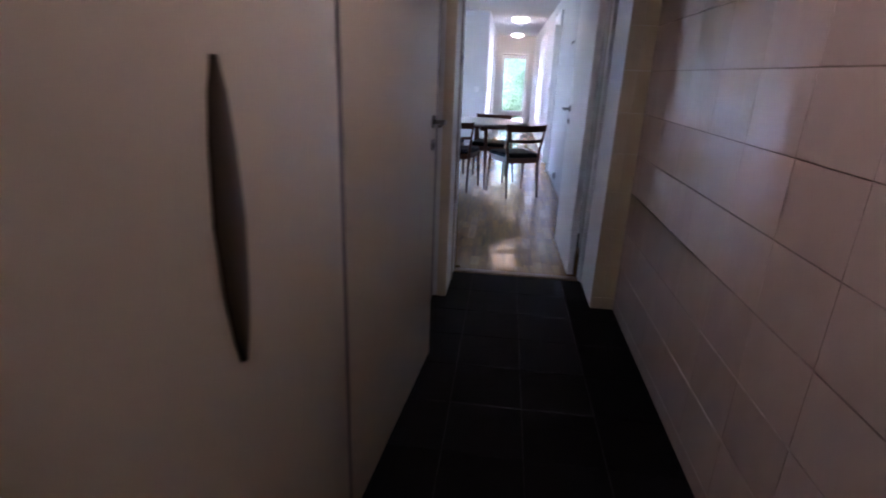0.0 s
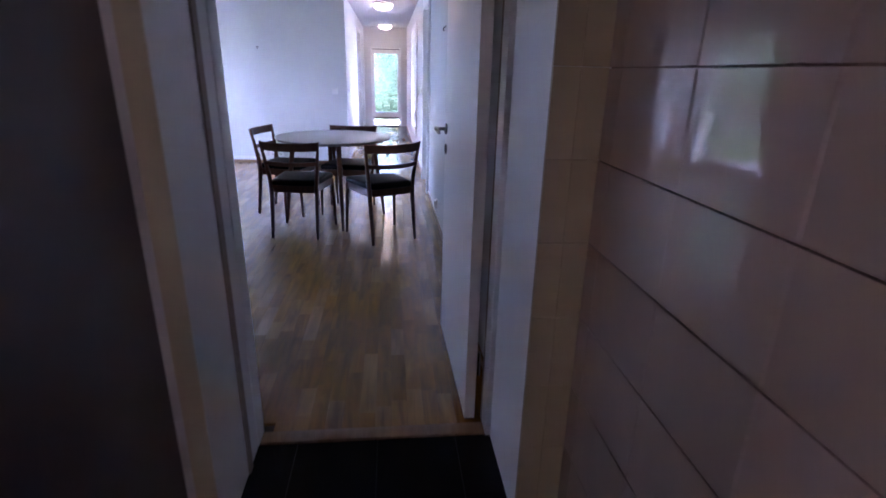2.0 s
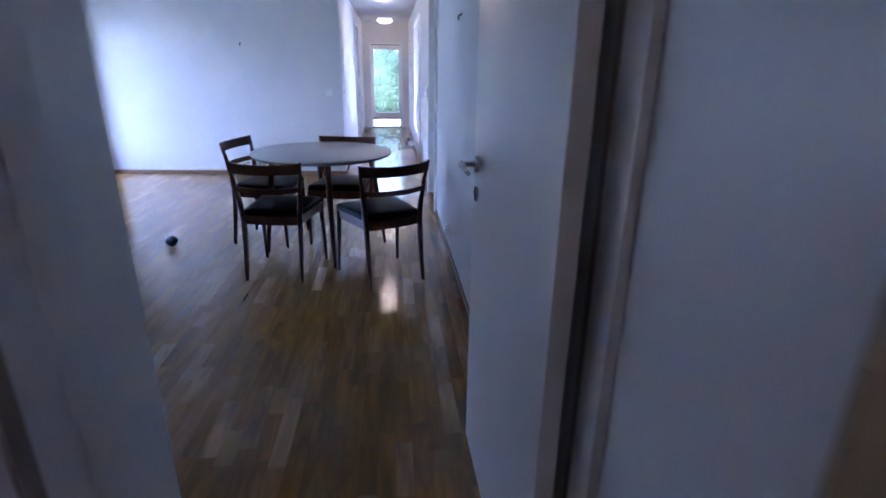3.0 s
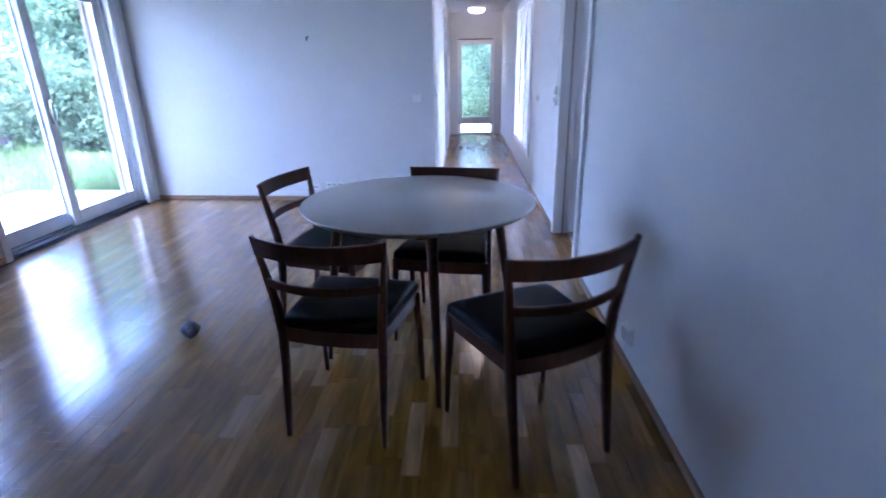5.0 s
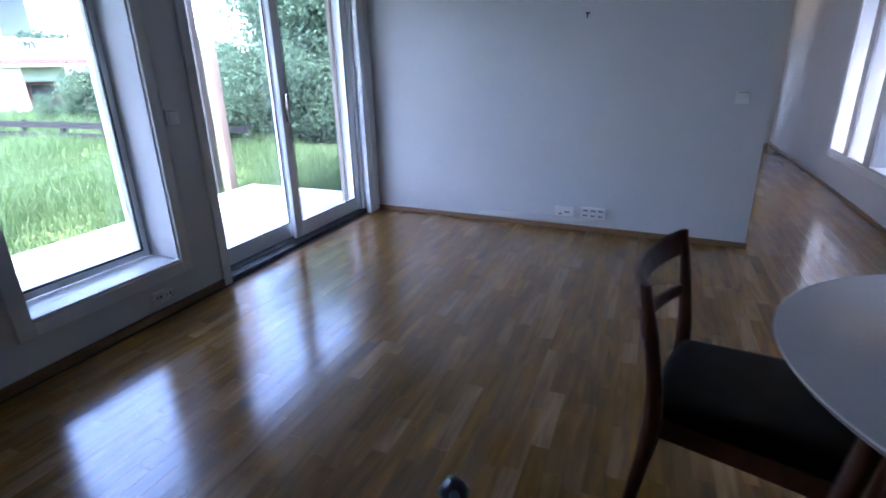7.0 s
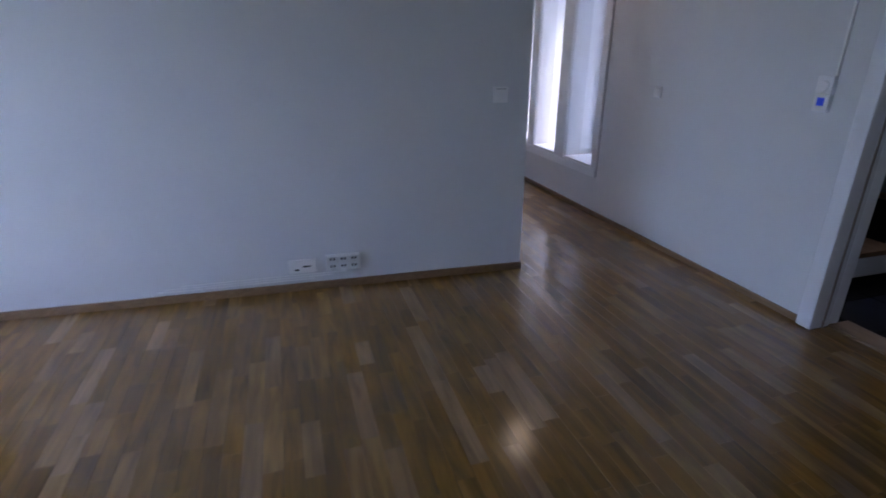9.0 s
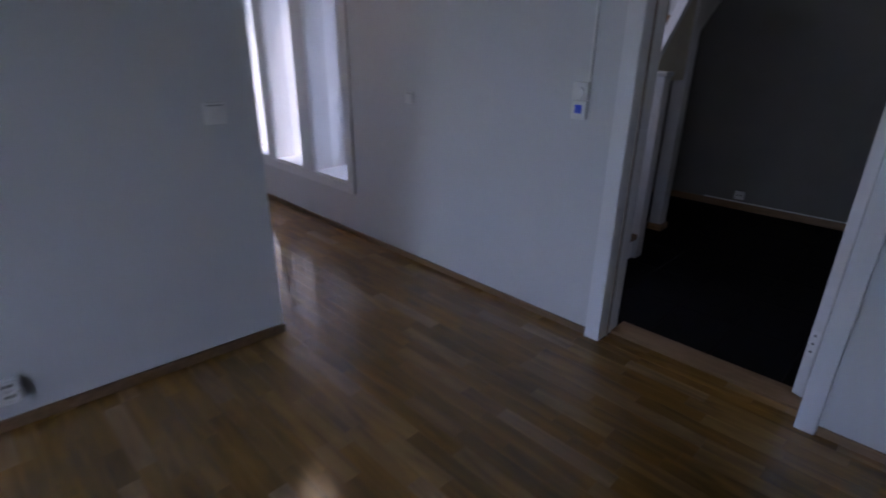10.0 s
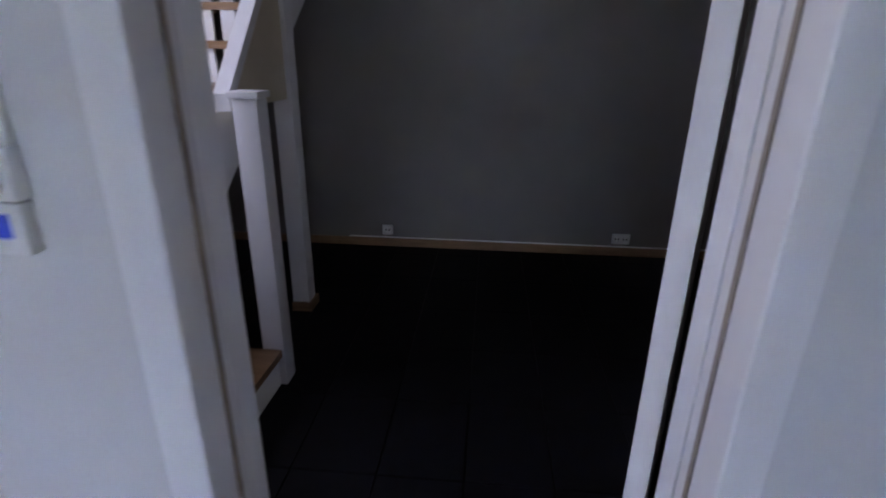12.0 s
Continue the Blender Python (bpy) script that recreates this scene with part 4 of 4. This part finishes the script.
far = np.array([30, 45, 80, 150, 400, 900.0])
axis_pts = np.concatenate([-far[::-1], np.arange(-25, 26, 1.0), far])
gd = part("ground", sheet(axis_pts, axis_pts), m_ground)
structure(gd, "green meadow with long uneven grass", "ground")

deck = thing("deck", "bleached wooden terrace deck along the house", "deck", kind="structure")
boxes("joists", [((-6.05, y, -0.40), (-4.06, y + 0.05, -0.13)) for y in (1.2, 2.4, 3.6, 4.8, 6.0, 7.2)], m_post, deck)
me_board = finish((lambda b: (add_box(b, (-0.0, 0, -0.028), (0.118, 6.2, 0.0), 0.004), b)[1])(bmesh.new()))
me_board.materials.append(m_deck)
for i in range(16):
    b = part("board", me_board, m_deck, deck)
    b.location = (-6.05 + i * 0.1245, 1.1, -0.10)
pst = boxes("deck_post", [((-6.40, 7.16, -0.5), (-6.28, 7.28, 3.0))], m_post, bevel=0.006)
boxes("pipe", [((-6.485, 7.07, -0.45), (-6.405, 7.15, 3.0))], m_seal, pst, "thin black pipe beside the post")
tagged(pst, "pale raw timber post at the edge of the deck", "post")

rng = np.random.default_rng(4)


def blades(n, xr, yr, tall, name, label):
    x = rng.uniform(*xr, n)
    y = rng.uniform(*yr, n)
    z = height(x, y) - 0.02
    h = tall * rng.uniform(0.5, 1.25, n) * (0.75 + 0.5 * np.sin(x * 1.7 + 1.3 * y) * np.sin(y * 0.9))
    a = rng.uniform(0, 6.283, n)
    lean = rng.uniform(0.1, 0.75, n) * h
    w = rng.uniform(0.003, 0.007, n) * (1 + 0.06 * np.hypot(x + 1, y - 2))
    dx, dy = np.cos(a), np.sin(a)
    b = np.stack([x, y, z], 1)
    side = np.stack([-dy, dx, 0 * x], 1) * w[:, None]
    mid = b + np.stack([dx * lean * 0.35, dy * lean * 0.35, h * 0.6], 1)
    tip = b + np.stack([dx * lean, dy * lean, h], 1)
    co = np.stack([b - side, b + side, mid + side * 0.8, mid - side * 0.8, tip], 1).reshape(-1, 3)
    faces = []
    for i in range(n):
        k = 5 * i
        faces.append((k, k + 1, k + 2, k + 3))
        faces.append((k + 3, k + 2, k + 4))
    me = bpy.data.meshes.new("mesh")
    me.from_pydata(co.tolist(), [], faces)
    tagged(part(name, me, m_grass), label, "grass", kind="stuff")


blades(60000, (-12, -6.15), (1.5, 14), 0.34, "grass", "tall tufty green grass beside the deck")
blades(40000, (-26, -12), (3, 20), 0.40, "grass", "tall green grass further down the garden")
blades(14000, (-6.1, -4.2), (7.4, 14), 0.34, "grass", "tall green grass beyond the deck's end")


def crown_mesh(seed, n, rx, ry, rz, zc, leaf):
    r = np.random.default_rng(seed)
    clumps = 46
    d = r.normal(size=(clumps, 3))
    d /= np.linalg.norm(d, axis=1)[:, None]
    rad = r.uniform(0.35, 1.0, clumps)[:, None] ** 0.6
    c = d * rad * np.array([rx, ry, rz]) + np.array([0, 0, zc])
    cs = r.uniform(0.28, 0.62, clumps)
    which = r.integers(0, clumps, n)
    p = c[which] + r.normal(size=(n, 3)) * cs[which][:, None] * np.array([0.62, 0.62, 0.5])
    p[:, 2] = np.maximum(p[:, 2], 0.05)
    u = r.normal(size=(n, 3))
    u /= np.linalg.norm(u, axis=1)[:, None]
    v = np.cross(u, r.normal(size=(n, 3)))
    v /= np.linalg.norm(v, axis=1)[:, None]
    s = leaf * r.uniform(0.6, 1.4, n)[:, None]
    co = np.stack([p - u * s, p + v * s * 0.5, p + u * s, p - v * s * 0.5], 1).reshape(-1, 3)
    faces = np.arange(4 * n).reshape(-1, 4).tolist()
    me = bpy.data.meshes.new("mesh")
    me.from_pydata(co.tolist(), [], faces)
    me.materials.append(m_leaf)
    return me


crowns = [crown_mesh(1, 40000, 1.7, 1.7, 2.3, 2.9, 0.046), crown_mesh(2, 34000, 1.4, 1.5, 1.7, 2.0, 0.044), crown_mesh(3, 19000, 1.3, 1.3, 0.9, 1.0, 0.042), crown_mesh(7, 2600, 1.2, 1.2, 1.8, 2.0, 0.085)]


def tree(kind, x, y, s, rot, label):
    t = thing("tree" if kind < 2 else "bush", label, "tree" if kind < 2 else "bush", Matrix.Translation((x, y, float(height(np.array(x), np.array(y))))) @ Matrix.Rotation(rot, 4, "Z") @ Matrix.Scale(s, 4), group="garden trees and bushes")
    r = random.Random(int(x * 31 + y * 17))
    tall = (4.2, 3.0, 1.2, 3.0)[kind]
    bm = bmesh.new()
    pts = [(r.uniform(-0.08, 0.08) * k, r.uniform(-0.08, 0.08) * k, tall * k / 5 - 0.05) for k in range(6)]
    add_sweep(bm, pts, [(0.11 * (1 - k / 6.5), 0.11 * (1 - k / 6.5)) for k in range(6)], seg=8)
    for k in range(7):
        a = r.uniform(0, 6.28)
        b = pts[1 + k % 4]
        q = (b[0] + math.cos(a) * 1.0, b[1] + math.sin(a) * 1.0, b[2] + r.uniform(0.5, 1.1))
        mid = ((b[0] + q[0]) / 2, (b[1] + q[1]) / 2, (b[2] + q[2]) / 2 - 0.08)
        add_sweep(bm, [b, mid, q], [(0.04, 0.04), (0.028, 0.028), (0.01, 0.01)], seg=6)
    part("trunk", bm, m_bark, t, smooth=True)
    part("crown", crowns[kind], m_leaf, t)
    return t


T = "dense green broadleaf tree at the garden's edge"
B = "leafy green bush at the garden's edge"
for k, x, y, s, rot in ((0, -8.9, 13.8, 1.12, 0.3), (1, -12.9, 14.0, 0.68, 2.0), (0, -7.4, 14.6, 1.3, 4.1), (0, -10.8, 16.2, 1.5, 5.0), (0, -5.4, 16.0, 1.35, 2.7),
                        (2, -10.3, 11.9, 1.1, 0.9), (2, -8.3, 12.9, 1.2, 3.0), (2, -13.2, 12.4, 0.7, 5.3), (0, -8.2, 17.5, 1.5, 1.9),
                        (0, -0.8, 19.0, 0.66, 0.6), (0, 1.6, 20.5, 0.75, 3.9), (0, -2.9, 19.5, 0.8, 5.2), (1, 0.5, 17.2, 0.72, 2.2), (2, -0.6, 15.6, 0.8, 1.2), (0, 0.4, 22.5, 0.8, 4.4),
                        (1, 1.9, 15.0, 1.0, 0.2), (0, 3.6, 15.5, 1.2, 2.5), (0, 13.0, 12.0, 1.3, 3.1), (0, 14.0, 17.0, 1.5, 0.5), (1, 15.0, 8.0, 1.2, 1.5)):
    tree(k, x, y, s, rot, T if k < 2 else B)
for k, x, y, s, rot in ((3, -19.9, 13.4, 0.30, 0.4), (3, -19.5, 13.8, 0.36, 4.0), (3, -19.2, 14.2, 0.52, 1.7), (3, -19.0, 14.7, 0.62, 2.4), (3, -18.4, 15.5, 0.7, 1.0)):
    tree(k, x, y, s, rot, "loose young bush beside the fence")

# neighbouring house seen past the garden: local x runs along its front to the corner, y back, z up
hz = float(height(np.array(-26.0), np.array(14.0)))
FR = Matrix.Translation((-26.0, 18.0, hz - 0.4)) @ Matrix.Rotation(math.atan2(0.87, 0.49), 4, "Z")
house = thing("house", "neighbouring house with white siding, balcony and flower boxes", "house", FR)


def siding(name, x0, x1, z0, z1, y, mt, holes=()):
    w = boxes(name, [((x0, y + 0.03, z0), (x1, y + 0.25, z1))], mt, house)
    n = int((z1 - z0) / 0.145)
    me = {}
    for i in range(n):
        z = z0 + i * 0.145
        bm = bmesh.new()
        v = [bm.verts.new(c) for c in ((x0, y, z), (x1, y, z), (x1, y + 0.02, z + 0.143), (x0, y + 0.02, z + 0.143), (x0, y + 0.03, z), (x1, y + 0.03, z), (x1, y + 0.03, z + 0.143), (x0, y + 0.03, z + 0.143))]
        for f in ((0, 1, 2, 3), (7, 6, 5, 4), (0, 4, 5, 1), (3, 2, 6, 7), (0, 3, 7, 4), (1, 5, 6, 2)):
            bm.faces.new([v[k] for k in f])
        part("board", bm, mt, w)
    return w


siding("wall", -9, -1.35, 0, 2.35, 0.0, m_siding)
boxes("wall", [((-1.35, 1.2, 0), (0.2, 1.4, 2.35)), ((-9, 0.3, 0), (-8.8, 8, 6.3)), ((0.0, 1.41, 0), (0.2, 8, 2.35)), ((-9, 7.8, 0), (0.2, 8, 6.3))], m_siding, house)
boxes("wall", [((-0.8, 1.16, 2.55), (-0.6, 7.79, 6.3))], m_siding2, house)
boxes("lintel", [((-1.34, 0.05, 1.75), (0.2, 0.2, 2.35))], m_greenpaint, house, "faded green panel over the cellar door")
dr = boxes("door", [((-1.3, 1.1, 0), (-1.18, 1.19, 1.75)), ((-0.3, 1.1, 0), (-0.18, 1.19, 1.75)), ((-1.18, 1.1, 1.62), (-0.3, 1.19, 1.75))], m_redwood, house, "red-brown cellar door frame")
boxes("door_leaf", [((-1.17, 1.13, 0.0), (-0.31, 1.18, 1.61))], m_hole, dr)
siding("wall", -9, -0.6, 2.55, 6.3, 0.9, m_siding2)
balcony = boxes("balcony", [((-9, -0.75, 2.36), (1.4, 0.9, 2.54))], m_siding, house, "white balcony slab")
me_picket = finish((lambda b: (add_box(b, (0, 0, 0), (0.085, 0.025, 0.86)), b)[1])(bmesh.new()))
me_picket.materials.append(m_siding)
for i in range(62):
    pk = part("picket", me_picket, m_siding, balcony)
    pk.location = (-8.9 + i * 0.165, -0.74, 2.58)
boxes("edge_board", [((-9, -0.80, 2.46), (1.42, -0.752, 2.64))], m_redwood, balcony, "red-brown edge board")
boxes("rail", [((-9, -0.78, 3.44), (1.4, -0.70, 3.50)), ((-9, -0.765, 2.66), (1.4, -0.742, 2.72))], m_siding, balcony)
wd = boxes("window", [((-3.4, 0.84, 3.3), (-3.3, 0.93, 4.6)), ((-1.75, 0.84, 3.3), (-1.65, 0.93, 4.6)), ((-3.3, 0.84, 4.5), (-1.75, 0.93, 4.6)), ((-3.3, 0.84, 3.3), (-1.75, 0.93, 3.4))], m_trim, house)
boxes("pane", [((-3.3, 0.87, 3.4), (-1.75, 0.895, 4.5))], m_glass, wd)
boxes("curtain", [((-3.3, 0.898, 3.4), (-1.75, 0.90, 4.5))], m_siding2, wd)
boxes("roof", [((-9.5, -1.2, 6.3), (0.0, 8.4, 6.55))], m_roof, house)


def leaf_box(parent, x0, x1, n, seed):
    r = np.random.default_rng(seed)
    p = np.stack([r.uniform(x0, x1, n), -0.86 + r.normal(size=n) * 0.10, 3.5 + r.normal(size=n) * 0.12], 1)
    u = r.normal(size=(n, 3))
    u /= np.linalg.norm(u, axis=1)[:, None]
    v = np.cross(u, r.normal(size=(n, 3)))
    v /= np.linalg.norm(v, axis=1)[:, None]
    s = 0.07
    co = np.stack([p - u * s, p + v * s * 0.6, p + u * s, p - v * s * 0.6], 1).reshape(-1, 3)
    me = bpy.data.meshes.new("mesh")
    me.from_pydata(co.tolist(), [], np.arange(4 * n).reshape(-1, 4).tolist())
    part("foliage", me, m_leaf, parent, "trailing green plants with flowers")


for i, (x0, x1) in enumerate(((-3.6, -2.1), (-1.2, 0.6), (-6.5, -5.0))):
    fb = boxes("flower_box", [((x0, -0.95, 3.30), (x1, -0.79, 3.46))], m_siding, house)
    leaf_box(fb, x0, x1, 500, i)

fence = thing("garden_fence", "low weathered grey wooden fence across the meadow", "fence")
fa, fb_ = Vector((-19.5, 10.6)), Vector((-9.5, 11.1))
for i in range(8):
    p = fa.lerp(fb_, i / 7)
    z = float(height(np.array(p.x), np.array(p.y)))
    boxes("post", [((p.x - 0.05, p.y - 0.05, z - 0.2), (p.x + 0.05, p.y + 0.05, z + 0.54))], m_fence, fence)
for dz in (0.10, 0.36):
    bm = bmesh.new()
    for i in range(7):
        p, q = fa.lerp(fb_, i / 7), fa.lerp(fb_, (i + 1) / 7)
        zp, zq = float(height(np.array(p.x), np.array(p.y))) + dz, float(height(np.array(q.x), np.array(q.y))) + dz
        v = [bm.verts.new(c) for c in ((p.x, p.y - 0.08, zp), (q.x, q.y - 0.08, zq), (q.x, q.y - 0.08, zq + 0.15), (p.x, p.y - 0.08, zp + 0.15), (p.x, p.y - 0.055, zp), (q.x, q.y - 0.055, zq), (q.x, q.y - 0.055, zq + 0.15), (p.x, p.y - 0.055, zp + 0.15))]
        for f in ((0, 1, 2, 3), (7, 6, 5, 4), (0, 4, 5, 1), (3, 2, 6, 7), (0, 3, 7, 4), (1, 5, 6, 2)):
            bm.faces.new([v[k] for k in f])
    part("rail", bm, m_fence, fence)


# ---- pieces of floors and walls ----
def slab(w, l, t, bev):
    """Top at z 0, from the origin to w and l, with a chamfered top edge."""
    me = bpy.data.meshes.new("mesh")
    co = [(0, 0, -t), (w, 0, -t), (w, l, -t), (0, l, -t), (0, 0, -bev), (w, 0, -bev), (w, l, -bev), (0, l, -bev), (bev, bev, 0), (w - bev, bev, 0), (w - bev, l - bev, 0), (bev, l - bev, 0)]
    fc = [(0, 1, 5, 4), (1, 2, 6, 5), (2, 3, 7, 6), (3, 0, 4, 7), (4, 5, 9, 8), (5, 6, 10, 9), (6, 7, 11, 10), (7, 4, 8, 11), (8, 9, 10, 11)]
    me.from_pydata(co, [], fc)
    return me, co, fc


rnd = random.Random(11)
SW = 0.0662
LENGTHS = [0.19, 0.27, 0.34, 0.41, 0.47]
strip_mesh = {}
for L in LENGTHS:
    strip_mesh[L] = slab(SW - 0.0004, L - 0.0004, 0.0115, 0.0004)
    strip_mesh[L][0].materials.append(m_par_part)
field_co, field_fc = [], []


def field_piece(x, y, w, l):
    _, co, fc = slab(w - 0.0004, l - 0.0004, 0.0115, 0.0004)
    k = len(field_co)
    field_co.extend((x + a, y + b, c) for a, b, c in co)
    field_fc.extend(tuple(k + i for i in f) for f in fc)


n_parts = 0
x = -3.985
while x < 0.50:
    w = min(SW, 0.5005 - x)
    y0 = 0.061 if -0.444 < x < 0.40 else (0.592 if x < -0.625 else 0.118)
    if x < -3.72:
        y0 = 9.0
        y1 = 0.0
    else:
        y1 = 11.878 if x > -0.63 else 6.22 + 0.0664 * (-0.55 - x)
    y = y0 - rnd.uniform(0, 0.3)
    while y < y1:
        L = rnd.choice(LENGTHS)
        a, b = max(y, y0), min(y + L, y1)
        if b - a > 0.01:
            whole = a == y and b == y + L and w == SW
            if whole and 3.25 < y < 5.75 and -1.95 < x < 0.5 and n_parts < 298:
                ob = part("parquet_strip", strip_mesh[L][0], m_par_part, floor_main)
                ob.location = (x, y, 0)
                n_parts += 1
            else:
                field_piece(x, a, w, b - a)
        y += L
    x += SW
for k in range(2):
    for a, b in ((4.261, 4.52), (4.52, 4.86), (4.86, 5.066)) if k else ((4.261, 4.41), (4.41, 4.75), (4.75, 5.066)):
        field_piece(0.503 + 0.0485 * k, a, 0.0485, b - a)
me = bpy.data.meshes.new("mesh")
me.from_pydata(field_co, [], field_fc)
tagged(part("parquet_field", me, m_par_all, floor_main), kind="stuff")

me_t = slab(0.297, 0.297, 0.0075, 0.0015)[0]
me_t.materials.append(m_tile_floor)
for i in range(4):
    for j in range(15):
        yy = -0.305 - 0.30 * j
        if yy < -4.3:
            continue
        ob = part("floor_tile", me_t, m_tile_floor, floor_hall)
        ob.location = (-0.60 + 0.30 * i, yy, 0)
me_t2 = slab(0.397, 0.287, 0.0075, 0.0015)[0]
me_t2.materials.append(m_tile_floor)
for i in range(7):
    for j in range(14):
        ob = part("floor_tile", me_t2, m_tile_floor, floor_stair)
        ob.location = (0.738 + 0.40 * i, 2.62 + 0.291 * j, 0)

wall_t = bpy.data.objects["wall_hall_right"]
TH, TW = 0.2157, 0.292
me_w = slab(TW - 0.0016, TH - 0.0032, 0.009, 0.0009)[0]
me_w.materials.append(m_tile_wall)
zj = 1.366 - 6 * TH
for i in range(-1, 13):
    for j in range(-1, 11):
        ob = part("wall_tile", me_w, m_tile_wall, wall_t)
        ob.matrix_basis = Matrix.Translation((0.5715, -0.498 - TW * i, zj + TH * j + 0.0011)) @ Matrix(((0, 0, -1, 0), (-1, 0, 0, 0), (0, 1, 0, 0), (0, 0, 0, 1)))
nib = bpy.data.objects["wall_passage_right"]
me_n = slab(0.0672, TH - 0.0014, 0.009, 0.0008)[0]
me_n.materials.append(m_tile_nib)
for xx in (0.4365, 0.5045):
    for j in range(-1, 11):
        ob = part("edge_tile", me_n, m_tile_nib, nib)
        ob.matrix_basis = Matrix.Translation((xx, -0.4285, zj + TH * j + 0.0016)) @ Matrix(((1, 0, 0, 0), (0, 0, -1, 0), (0, 1, 0, 0), (0, 0, 0, 1)))
casing("trim", [((-0.504, -0.437, 0), (-0.447, -0.431, CEIL))], "cream yellowed strip beside the hall doorway", m_yellowed)
